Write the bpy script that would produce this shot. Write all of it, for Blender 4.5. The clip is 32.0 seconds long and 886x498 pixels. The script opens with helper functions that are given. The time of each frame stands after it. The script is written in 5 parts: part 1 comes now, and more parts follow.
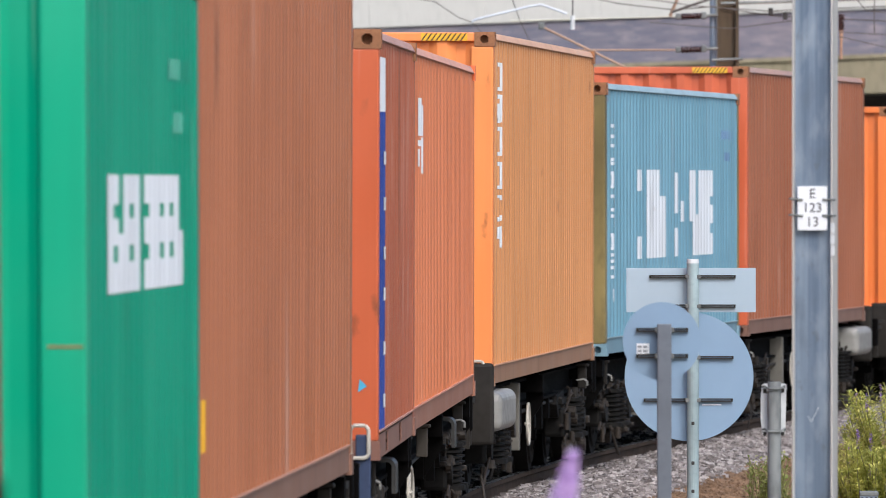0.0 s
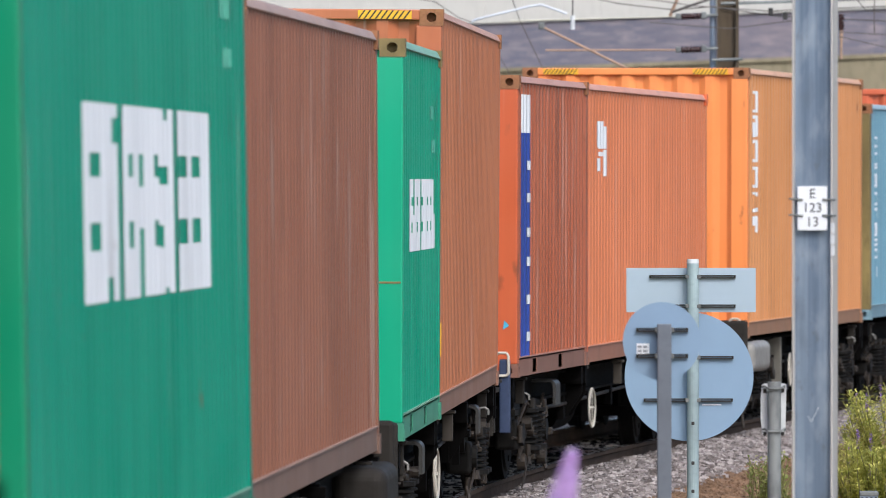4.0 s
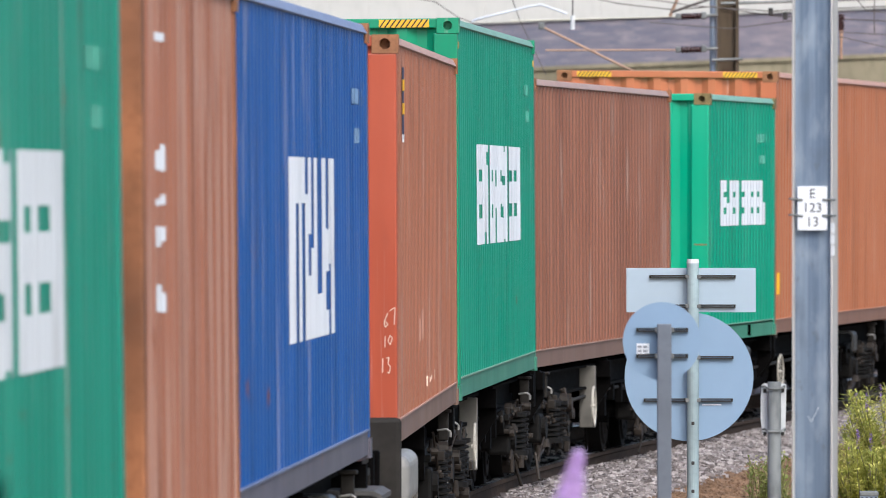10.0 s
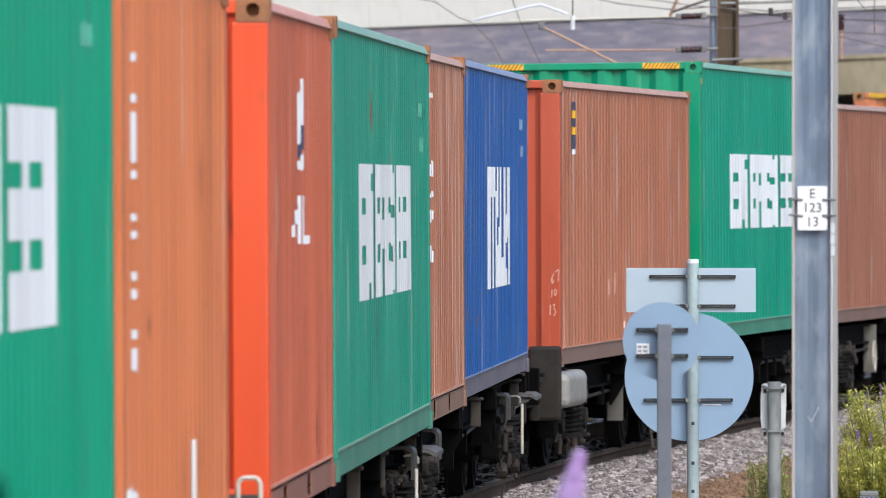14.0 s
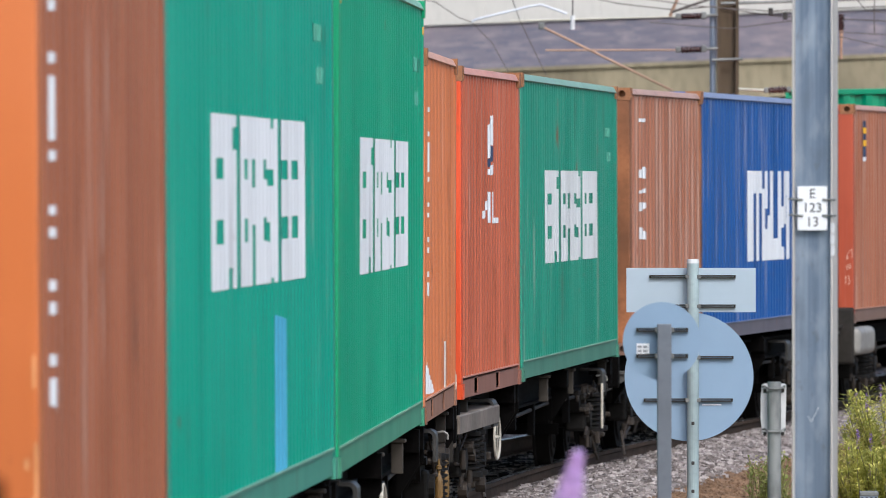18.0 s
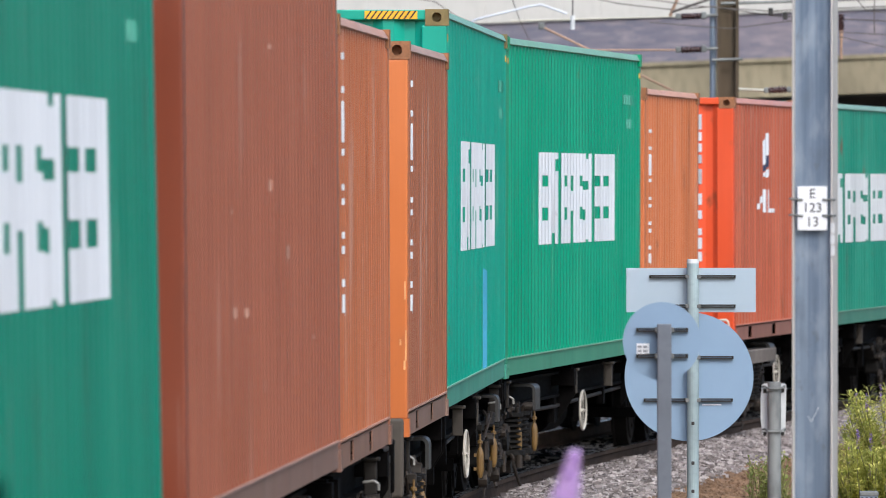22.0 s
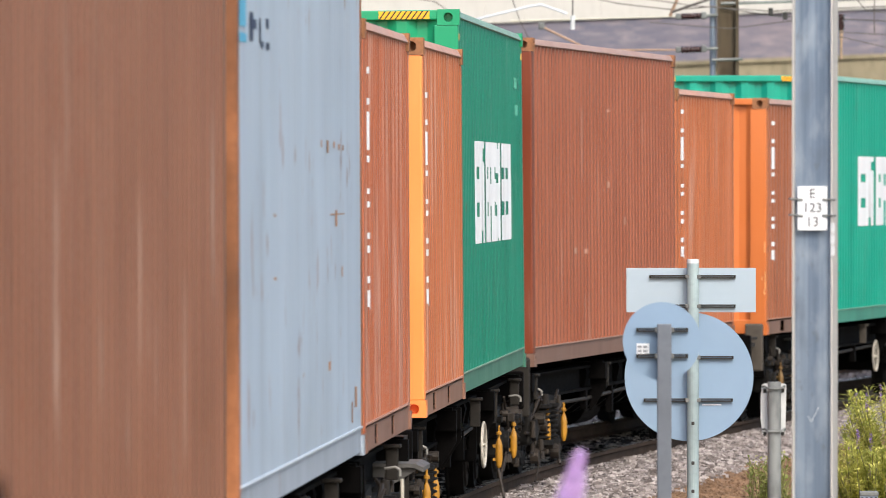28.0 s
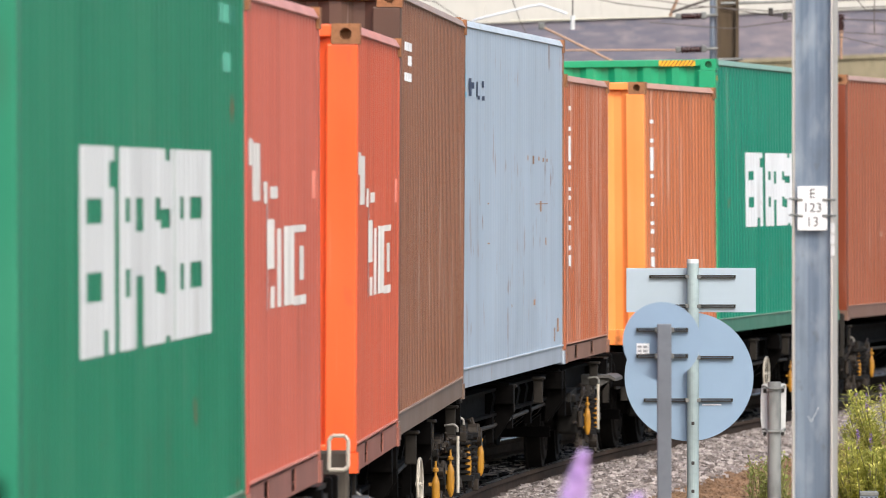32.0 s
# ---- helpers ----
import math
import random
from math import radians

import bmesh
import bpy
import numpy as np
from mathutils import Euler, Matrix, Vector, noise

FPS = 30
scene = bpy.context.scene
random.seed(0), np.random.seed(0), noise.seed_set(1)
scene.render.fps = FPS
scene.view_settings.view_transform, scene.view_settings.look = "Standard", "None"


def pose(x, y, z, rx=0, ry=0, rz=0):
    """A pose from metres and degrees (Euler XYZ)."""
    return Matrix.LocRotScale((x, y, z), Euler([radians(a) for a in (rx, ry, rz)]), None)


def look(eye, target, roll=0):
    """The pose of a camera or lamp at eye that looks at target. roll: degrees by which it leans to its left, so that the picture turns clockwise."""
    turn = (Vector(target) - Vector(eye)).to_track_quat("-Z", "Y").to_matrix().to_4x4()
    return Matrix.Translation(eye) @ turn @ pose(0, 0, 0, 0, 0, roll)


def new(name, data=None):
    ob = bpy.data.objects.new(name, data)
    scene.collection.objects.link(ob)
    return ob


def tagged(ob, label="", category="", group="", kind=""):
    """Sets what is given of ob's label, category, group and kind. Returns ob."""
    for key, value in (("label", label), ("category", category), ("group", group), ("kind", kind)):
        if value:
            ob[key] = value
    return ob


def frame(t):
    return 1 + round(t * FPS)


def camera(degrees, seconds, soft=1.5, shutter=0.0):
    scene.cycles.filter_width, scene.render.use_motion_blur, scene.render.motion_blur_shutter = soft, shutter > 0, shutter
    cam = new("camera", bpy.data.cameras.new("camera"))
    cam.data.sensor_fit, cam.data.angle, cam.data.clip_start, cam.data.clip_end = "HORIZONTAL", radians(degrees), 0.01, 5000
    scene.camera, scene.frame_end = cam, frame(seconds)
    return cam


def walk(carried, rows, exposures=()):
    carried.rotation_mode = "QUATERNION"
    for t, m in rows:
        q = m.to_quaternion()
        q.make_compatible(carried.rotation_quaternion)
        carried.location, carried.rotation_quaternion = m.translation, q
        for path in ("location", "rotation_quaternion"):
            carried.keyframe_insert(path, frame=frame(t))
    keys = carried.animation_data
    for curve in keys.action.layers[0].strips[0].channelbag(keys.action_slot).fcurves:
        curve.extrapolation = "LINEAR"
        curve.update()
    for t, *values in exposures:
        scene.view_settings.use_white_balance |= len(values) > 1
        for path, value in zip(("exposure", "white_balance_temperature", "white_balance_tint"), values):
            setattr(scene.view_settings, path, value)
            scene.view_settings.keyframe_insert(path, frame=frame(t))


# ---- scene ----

# camera: a long lens on a tripod, 2.64 m over the rail tops
EYE = (0.0, 0.0, 2.637)
cam = camera(5.1214, 32.0, soft=0.8, shutter=0.5)
cam.data.dof.use_dof = True
cam.data.dof.focus_distance = 75.0
cam.data.dof.aperture_fstop = 8.5
VIEW = look(EYE, (0.0, 1000.0, EYE[2] - 6.655))
walk(cam, [(0.0, VIEW), (32.0, VIEW)],
     exposures=[(0.0, 0.66, 5780, 8), (3.0, 0.66, 5780, 8), (6.0, 0.60, 5780, 8), (7.5, 0.56, 5780, 8), (9.0, 0.60, 5780, 8), (10.2, 0.87, 5780, 8), (11.2, 0.93, 5780, 8), (12.5, 0.84, 5780, 8),
                (14.5, 0.80, 5780, 8), (17.0, 0.72, 5780, 8), (19.0, 0.64, 5780, 8), (21.0, 0.69, 5780, 8), (23.5, 0.80, 5780, 8), (25.5, 0.93, 6100, 8), (28.0, 1.0, 6350, 8), (32.0, 0.98, 6350, 8)])

# daylight: bright sky, soft veiled sun from behind the camera
SUN_EL, SUN_AZ = 45.0, 158.0
world = bpy.data.worlds.new("daylight")
scene.world = world
world.use_nodes = True
wn = world.node_tree.nodes
sky = wn.new("ShaderNodeTexSky")
sky.sky_type = "NISHITA"
sky.sun_disc = False
sky.sun_elevation = radians(SUN_EL)
sky.sun_rotation = radians(SUN_AZ)
sky.dust_density = 5.0
wn["Background"].inputs[1].default_value = 0.15
world.node_tree.links.new(sky.outputs[0], wn["Background"].inputs[0])
sun = new("sun", bpy.data.lights.new("sun", "SUN"))
sun.data.energy = 0.8
sun.data.angle = radians(12.0)
sun.data.color = (1.0, 0.95, 0.87)
SUN_TO = Vector((math.sin(radians(SUN_AZ)) * math.cos(radians(SUN_EL)), math.cos(radians(SUN_AZ)) * math.cos(radians(SUN_EL)), math.sin(radians(SUN_EL))))
sun.matrix_world = look(SUN_TO * 50, (0, 0, 0))


# ---------------------------------------------------------------- materials
def lin(r, g, b):
    return tuple(((c / 255 + 0.055) / 1.055) ** 2.4 if c > 10 else c / 255 / 12.92 for c in (r, g, b)) + (1.0,)


def material(name, rough=0.6, metal=0.0):
    m = bpy.data.materials.new(name)
    m.use_nodes = True
    b = m.node_tree.nodes["Principled BSDF"]
    b.inputs["Roughness"].default_value = rough
    b.inputs["Metallic"].default_value = metal
    return m, m.node_tree.nodes, m.node_tree.links, b


def noise_at(nodes, links, scale, stretch=(1, 1, 1), detail=4.0, seed=0.0, space="Object"):
    co = nodes.new("ShaderNodeTexCoord")
    mp = nodes.new("ShaderNodeMapping")
    mp.inputs["Scale"].default_value = stretch
    mp.inputs["Location"].default_value = (seed, seed * 0.7, seed * 1.3)
    links.new(co.outputs[space], mp.inputs[0])
    n = nodes.new("ShaderNodeTexNoise")
    n.inputs["Scale"].default_value = scale
    n.inputs["Detail"].default_value = detail
    links.new(mp.outputs[0], n.inputs["Vector"])
    return n.outputs["Fac"]


def ramp(nodes, links, fac, lo, hi, a=0.0, b=1.0):
    r = nodes.new("ShaderNodeMapRange")
    r.inputs["From Min"].default_value, r.inputs["From Max"].default_value = lo, hi
    r.inputs["To Min"].default_value, r.inputs["To Max"].default_value = a, b
    links.new(fac, r.inputs["Value"])
    return r.outputs[0]


def mix(nodes, links, fac, a, b):
    x = nodes.new("ShaderNodeMix")
    x.data_type = "RGBA"
    for sock, v in ((x.inputs[0], fac), (x.inputs[6], a), (x.inputs[7], b)):
        if isinstance(v, (tuple, float, int)):
            sock.default_value = v
        else:
            links.new(v, sock)
    return x.outputs[2]


def bump(nodes, links, fac, b, strength, distance):
    k = nodes.new("ShaderNodeBump")
    k.inputs["Strength"].default_value, k.inputs["Distance"].default_value = strength, distance
    links.new(fac, k.inputs["Height"])
    links.new(k.outputs[0], b.inputs["Normal"])


def shade(c, k):
    return (c[0] * k, c[1] * k, c[2] * k, 1.0)


RUST = lin(112, 62, 36)


def paint(name, colour, rust=0.35, rough=0.42, seed=1.0, fade=0.25, wear=1.0):
    """Weathered container paint: faded patches, rain streaks, rust spots."""
    m, n, l, b = material(name, rough)
    streak = noise_at(n, l, 1.0, (5.0, 5.0, 0.35), 5.0, seed)
    patch = noise_at(n, l, 0.7, (1, 1, 1.6), 3.0, seed + 3)
    spots = noise_at(n, l, 3.2, (1, 1, 0.55), 8.0, seed + 7)
    fine = noise_at(n, l, 40.0, (1, 1, 1), 3.0, seed)
    pale = tuple(min(1.0, 1.2 * c + o) for c, o in zip(colour[:3], (0.035, 0.028, 0.02))) + (1.0,)
    c = mix(n, l, ramp(n, l, patch, 0.35, 0.75, 0.0, fade * 1.2), colour, pale)
    c = mix(n, l, ramp(n, l, streak, 0.48, 0.72, 0.0, min(0.7, 0.26 * wear)), c, shade(colour, 0.55))
    thin = noise_at(n, l, 1.0, (16.0, 16.0, 0.22), 6.0, seed + 17)
    c = mix(n, l, ramp(n, l, thin, 0.5, 0.72, 0.0, min(0.5, 0.1 * wear)), c, shade(colour, 0.5))
    bands = noise_at(n, l, 1.0, (1.6, 1.6, 0.18), 5.0, seed + 29)
    c = mix(n, l, ramp(n, l, bands, 0.5, 0.72, 0.0, 0.32), c, pale)
    c = mix(n, l, ramp(n, l, bands, 0.28, 0.46, 0.32, 0.0), c, shade(colour, 0.62))
    chalk = noise_at(n, l, 1.0, (22.0, 22.0, 0.5), 4.0, seed + 23)
    c = mix(n, l, ramp(n, l, chalk, 0.72 - 0.06 * wear, 0.79 - 0.06 * wear, 0.0, 0.22), c, lin(192, 182, 174))
    smudge = noise_at(n, l, 1.0, (2.6, 2.6, 0.8), 3.0, seed + 37)
    c = mix(n, l, ramp(n, l, smudge, 0.62, 0.76, 0.0, min(0.6, 0.34 * wear)), c, mix(n, l, 0.55, shade(colour, 0.5), lin(74, 56, 46)))
    lo = 0.74 - 0.14 * rust
    c = mix(n, l, ramp(n, l, spots, lo, lo + 0.06, 0.0, 0.85), c, RUST)
    if rust >= 0.5:
        runs = noise_at(n, l, 1.0, (6.0, 6.0, 2.4), 7.0, seed + 11)
        c = mix(n, l, ramp(n, l, runs, 0.66, 0.72, 0.0, 0.45), c, shade(RUST, 1.4))
    l.new(c, b.inputs["Base Color"])
    l.new(ramp(n, l, patch, 0.2, 0.8, rough - 0.06, rough + 0.14), b.inputs["Roughness"])
    bump(n, l, fine, b, 0.12, 0.004)
    return m


def plain(name, colour, rough=0.6, metal=0.0, vary=0.35, scale=6.0, stretch=(1, 1, 1), bumpy=0.15, seed=0.0, gloss=0.5):
    m, n, l, b = material(name, rough, metal)
    b.inputs["Specular IOR Level"].default_value = gloss
    big = noise_at(n, l, scale * 0.2, stretch, 3.0, seed)
    small = noise_at(n, l, scale * 3, stretch, 5.0, seed + 5)
    c = mix(n, l, ramp(n, l, big, 0.3, 0.7), shade(colour, 1 - vary), shade(colour, 1 + vary * 0.5))
    c = mix(n, l, ramp(n, l, small, 0.45, 0.75, 0.0, vary), c, shade(colour, 0.5))
    l.new(c, b.inputs["Base Color"])
    l.new(ramp(n, l, small, 0.2, 0.8, max(0.05, rough - 0.12), min(1.0, rough + 0.12)), b.inputs["Roughness"])
    bump(n, l, small, b, bumpy, 0.01)
    return m


M_WHITE_INK = paint("white_marking_paint", lin(202, 206, 212), 0.22, 0.5, seed=41.0, fade=0.0, wear=0.7)
M_DULL_INK = paint("dulled_marking_paint", lin(192, 196, 199), 0.3, 0.5, seed=47.0, fade=0.0, wear=1.2)
M_BLACK_INK = plain("black_marking_paint", lin(28, 28, 30), 0.5, vary=0.2)
M_YELLOW = plain("yellow_paint", lin(224, 170, 30), 0.5, vary=0.2)
M_BLUE_INK = plain("blue_marking_paint", lin(38, 62, 140), 0.5, vary=0.15)
M_BLUE_PATCH = plain("light_blue_touch_up", lin(78, 164, 200), 0.5, vary=0.2)
M_GREY_BAR = plain("faded_marking", lin(84, 160, 138), 0.6, vary=0.2)
M_RUST_POST = plain("orange_rusted_post", lin(146, 92, 56), 0.7, vary=0.55, scale=7)
M_RUST_MARK = plain("brown_rust_bleed", lin(172, 134, 108), 0.8, vary=0.4, scale=8)
M_MUSTARD = plain("mustard_primer", lin(132, 116, 70), 0.6, vary=0.7, scale=5, stretch=(1, 1, 0.4))
M_TAG = plain("gold_seal", lin(206, 160, 70), 0.5, vary=0.3)
M_WORN_WHITE = plain("worn_white_marking", lin(206, 204, 202), 0.6, vary=0.3, scale=3, stretch=(3, 3, 0.6))
M_FAINT = plain("worn_pale_marking", lin(120, 150, 186), 0.6, vary=0.3)
M_FAINT_BROWN = plain("rubbed_brown_paint", lin(176, 132, 114), 0.6, vary=0.3)
M_WORN_TAN = plain("worn_pale_orange_paint", lin(226, 168, 112), 0.6, vary=0.4, scale=8)
M_RUBBED_RED = plain("rubbed_pink_paint", lin(214, 128, 112), 0.6, vary=0.3)
M_PRINT = plain("grey_print", lin(150, 154, 160), 0.6, vary=0.2)
M_CHALK = plain("white_chalk", lin(226, 196, 176), 0.8, vary=0.3)
M_FLANGE = plain("worn_galvanised_edge", lin(186, 182, 178), 0.5, 0.1, vary=0.3, scale=4, stretch=(3, 3, 0.3))
M_CASTING = plain("rusty_cast_steel", lin(148, 100, 66), 0.75, 0.1, vary=0.5, scale=14)
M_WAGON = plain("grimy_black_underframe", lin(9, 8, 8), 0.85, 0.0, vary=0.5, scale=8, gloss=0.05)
M_WAGON_GREY = plain("grimy_grey_steel", lin(46, 43, 40), 0.7, 0.0, vary=0.4, scale=5, gloss=0.15)
M_BOX_GREY = plain("pale_grey_painted_steel", lin(138, 136, 132), 0.5, 0.0, vary=0.3, scale=4)
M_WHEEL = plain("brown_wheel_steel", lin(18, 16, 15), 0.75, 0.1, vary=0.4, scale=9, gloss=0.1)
M_STEP = plain("dark_grey_step_plate", lin(80, 79, 78), 0.65, vary=0.4, gloss=0.25)
M_NAVY = plain("dark_navy_paint", lin(44, 58, 88), 0.6, vary=0.3)
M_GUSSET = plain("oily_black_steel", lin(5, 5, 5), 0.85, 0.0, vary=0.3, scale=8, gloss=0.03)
M_CLAMP = plain("grubby_yellow_paint", lin(178, 126, 32), 0.5, vary=0.4)
M_BRASS = plain("dull_brass_brown", lin(118, 90, 46), 0.5, vary=0.5)
M_DUSTY = plain("dusty_grey_sheet_steel", lin(104, 101, 95), 0.65, vary=0.35, scale=3, gloss=0.2)
M_CAST = plain("brown_black_cast_steel", lin(19, 17, 15), 0.75, 0.0, vary=0.7, scale=9, gloss=0.2)
M_WALKWAY = plain("dusty_brown_grey_sheet", lin(112, 104, 97), 0.7, vary=0.4, scale=4, gloss=0.2)
M_PLATE_DUN = plain("dun_grey_sheet_steel", lin(72, 67, 61), 0.65, vary=0.35, scale=3, gloss=0.2)
M_IRON = plain("rubbed_dark_iron", lin(54, 53, 52), 0.5, 0.1, vary=0.3, scale=6, gloss=0.5)
M_LEVER = plain("grimy_brown_grey_steel", lin(50, 43, 37), 0.6, 0.1, vary=0.7, scale=10, gloss=0.3)
M_CREAM = plain("cream_handrail_paint", lin(186, 180, 168), 0.5, vary=0.3)
M_RAIL = plain("rusty_rail_steel", lin(66, 53, 43), 0.8, 0.1, vary=0.4, scale=5, gloss=0.15)
M_RAILTOP = plain("worn_rail_head", lin(170, 168, 165), 0.28, 0.9, vary=0.15, scale=3)
M_SLEEPER = plain("grey_concrete_sleeper", lin(138, 130, 120), 0.85, vary=0.3, scale=8, bumpy=0.4, gloss=0.2)
M_GALV = plain("galvanised_steel", lin(132, 144, 162), 0.42, 0.3, vary=0.45, scale=4, stretch=(4, 4, 0.22))
M_GALV_DULL = plain("dull_galvanised_steel", lin(120, 123, 122), 0.55, 0.2, vary=0.6, scale=7, stretch=(1, 1, 0.5))
M_OLD_GALV = plain("stained_galvanised_steel", lin(128, 131, 131), 0.6, 0.15, vary=0.8, scale=6, stretch=(1, 1, 0.4))
M_ALU = plain("bare_aluminium_sheet", lin(132, 156, 182), 0.45, 0.2, vary=0.1, scale=1.2, bumpy=0.04)
# the oblong plate's sheen is painted in as a paler base colour
M_ALU_SHEEN = plain("aluminium_sheet_sheen", lin(164, 180, 194), 0.4, 0.2, vary=0.12, scale=1.2, bumpy=0.04)
M_PLATE = plain("white_enamel_plate", lin(228, 230, 234), 0.35, vary=0.05)
M_POST_GREEN = plain("pale_green_grey_post", lin(150, 167, 171), 0.5, 0.1, vary=0.3, scale=7)
M_POST_GREY = plain("mid_grey_post", lin(106, 112, 122), 0.55, 0.1, vary=0.2, scale=6)
M_DARK = plain("dark_steel_channel", lin(52, 50, 48), 0.6, 0.3, vary=0.3)
M_PLASTIC = plain("white_plastic", lin(196, 198, 200), 0.4, vary=0.12)
M_OLD_MAST = plain("brown_weathered_steel", lin(82, 69, 52), 0.65, 0.3, vary=0.4, scale=2, stretch=(3, 3, 0.4))
M_INSUL = plain("brown_glazed_porcelain", lin(62, 40, 40), 0.25, vary=0.2)
M_TUBE = plain("pale_steel_tube", lin(192, 190, 176), 0.5, 0.3, vary=0.2)
M_STEADY = plain("bare_aluminium_tube", lin(190, 196, 206), 0.4, 0.1, vary=0.15)
M_TUBE_RUST = plain("rusty_steel_tube", lin(164, 134, 112), 0.6, 0.2, vary=0.3)
M_WIRE = plain("dark_copper_wire", lin(88, 82, 78), 0.6, 0.4, vary=0.2)
M_CONC = plain("stained_concrete", lin(136, 127, 104), 0.85, vary=0.5, scale=2.5, stretch=(1, 1, 0.35), bumpy=0.3)
M_PANEL = plain("white_precast_panel", lin(188, 186, 181), 0.7, vary=0.22, scale=2.0, stretch=(1, 1, 0.4))
M_DIRT = plain("dry_brown_soil", lin(124, 100, 80), 0.95, vary=0.45, scale=5, bumpy=0.6, gloss=0.2)

M_GROUND = plain("rough_grass_and_soil", lin(82, 78, 52), 0.95, vary=0.5, scale=3, bumpy=0.6, gloss=0.1)


def old_zinc():
    """Galvanised sheet with runs of grime and pale bloom."""
    m, n, l, b = material("weathered_galvanised_web", 0.42, 0.25)
    runs = noise_at(n, l, 1.0, (26.0, 26.0, 0.5), 5.0, 4.0)
    bloom = noise_at(n, l, 5.0, (1.6, 1.6, 0.7), 6.0, 9.0)
    flecks = noise_at(n, l, 22.0, (1.0, 1.0, 0.6), 5.0, 2.0)
    c = mix(n, l, ramp(n, l, runs, 0.35, 0.65), lin(92, 106, 125), lin(122, 136, 153))
    c = mix(n, l, ramp(n, l, bloom, 0.5, 0.72, 0.0, 0.55), c, lin(160, 170, 181))
    c = mix(n, l, ramp(n, l, bloom, 0.26, 0.44, 0.5, 0.0), c, lin(84, 90, 99))
    c = mix(n, l, ramp(n, l, flecks, 0.62, 0.74, 0.0, 0.4), c, lin(92, 92, 92))
    l.new(c, b.inputs["Base Color"])
    l.new(ramp(n, l, bloom, 0.3, 0.7, 0.36, 0.6), b.inputs["Roughness"])
    bump(n, l, flecks, b, 0.1, 0.004)
    return m


M_WEB = old_zinc()


def brickwork():
    m, n, l, b = material("blue_brindle_brick", 0.75)
    co = n.new("ShaderNodeTexCoord")
    sw = n.new("ShaderNodeSeparateXYZ")
    cb = n.new("ShaderNodeCombineXYZ")
    l.new(co.outputs["Object"], sw.inputs[0])
    l.new(sw.outputs[0], cb.inputs[0])
    l.new(sw.outputs[2], cb.inputs[1])
    br = n.new("ShaderNodeTexBrick")
    br.inputs["Scale"].default_value = 1.0
    br.inputs["Brick Width"].default_value = 0.225
    br.inputs["Row Height"].default_value = 0.075
    br.inputs["Mortar Size"].default_value = 0.006
    br.inputs["Color1"].default_value = lin(92, 93, 110)
    br.inputs["Color2"].default_value = lin(110, 105, 117)
    br.inputs["Mortar"].default_value = lin(106, 105, 114)
    l.new(cb.outputs[0], br.inputs["Vector"])
    spot = noise_at(n, l, 4.2, (0.45, 1, 2.2), 7.0, 2.0)
    c = mix(n, l, ramp(n, l, spot, 0.52, 0.72, 0.0, 0.6), br.outputs[0], lin(152, 140, 142))
    c = mix(n, l, ramp(n, l, spot, 0.28, 0.46, 0.5, 0.0), c, lin(84, 84, 100))
    wash = noise_at(n, l, 0.5, (0.6, 1, 1.4), 4.0, 9.0)
    c = mix(n, l, ramp(n, l, wash, 0.4, 0.65, 0.0, 0.3), c, lin(140, 126, 128))
    l.new(c, b.inputs["Base Color"])
    bump(n, l, br.outputs["Fac"], b, -0.3, 0.008)
    return m


M_BRICK = brickwork()


def stone_material():
    m, n, l, b = material("grey_pink_granite_ballast", 0.85)
    g = n.new("ShaderNodeNewGeometry")
    r = n.new("ShaderNodeValToRGB")
    r.color_ramp.elements[0].color = lin(72, 66, 64)
    r.color_ramp.elements[1].color = lin(172, 165, 162)
    e = r.color_ramp.elements.new(0.5)
    e.color = lin(122, 114, 112)
    l.new(g.outputs["Random Per Island"], r.inputs[0])
    fine = noise_at(n, l, 60.0)
    c = mix(n, l, ramp(n, l, fine, 0.3, 0.8, 0.0, 0.35), r.outputs[0], lin(96, 84, 80))
    l.new(c, b.inputs["Base Color"])
    bump(n, l, fine, b, 0.4, 0.006)
    return m


M_STONE = stone_material()
M_BED_DARK = plain("dark_bed_ballast", lin(24, 21, 19), 0.9, vary=0.5, scale=14, bumpy=0.9, gloss=0.1)
M_BALLAST = plain("ballast_bed", lin(112, 104, 100), 0.95, vary=0.5, scale=14, bumpy=0.9, gloss=0.15)


def leaf_material(name, a, c2, seed):
    m, n, l, b = material(name, 0.6)
    g = n.new("ShaderNodeNewGeometry")
    c = mix(n, l, g.outputs["Random Per Island"], a, c2)
    l.new(c, b.inputs["Base Color"])
    thin = n.new("ShaderNodeBsdfTranslucent")
    both = n.new("ShaderNodeMixShader")
    l.new(c, thin.inputs["Color"])
    both.inputs[0].default_value = 0.4
    l.new(b.outputs[0], both.inputs[1])
    l.new(thin.outputs[0], both.inputs[2])
    l.new(both.outputs[0], n["Material Output"].inputs["Surface"])
    return m


M_LEAF = leaf_material("yellow_green_leaves", lin(146, 156, 64), lin(214, 206, 116), 1)
M_LEAF_DARK = leaf_material("green_leaves", lin(96, 130, 56), lin(176, 186, 96), 2)
M_STEM = plain("green_brown_stem", lin(126, 124, 78), 0.8, vary=0.3)
M_GRASS = leaf_material("dry_grass", lin(150, 148, 84), lin(120, 140, 60), 3)
M_PETAL = leaf_material("lilac_florets", lin(238, 214, 255), lin(255, 242, 255), 4)
M_PETAL_FAR = leaf_material("purple_florets", lin(146, 112, 190), lin(186, 150, 214), 5)


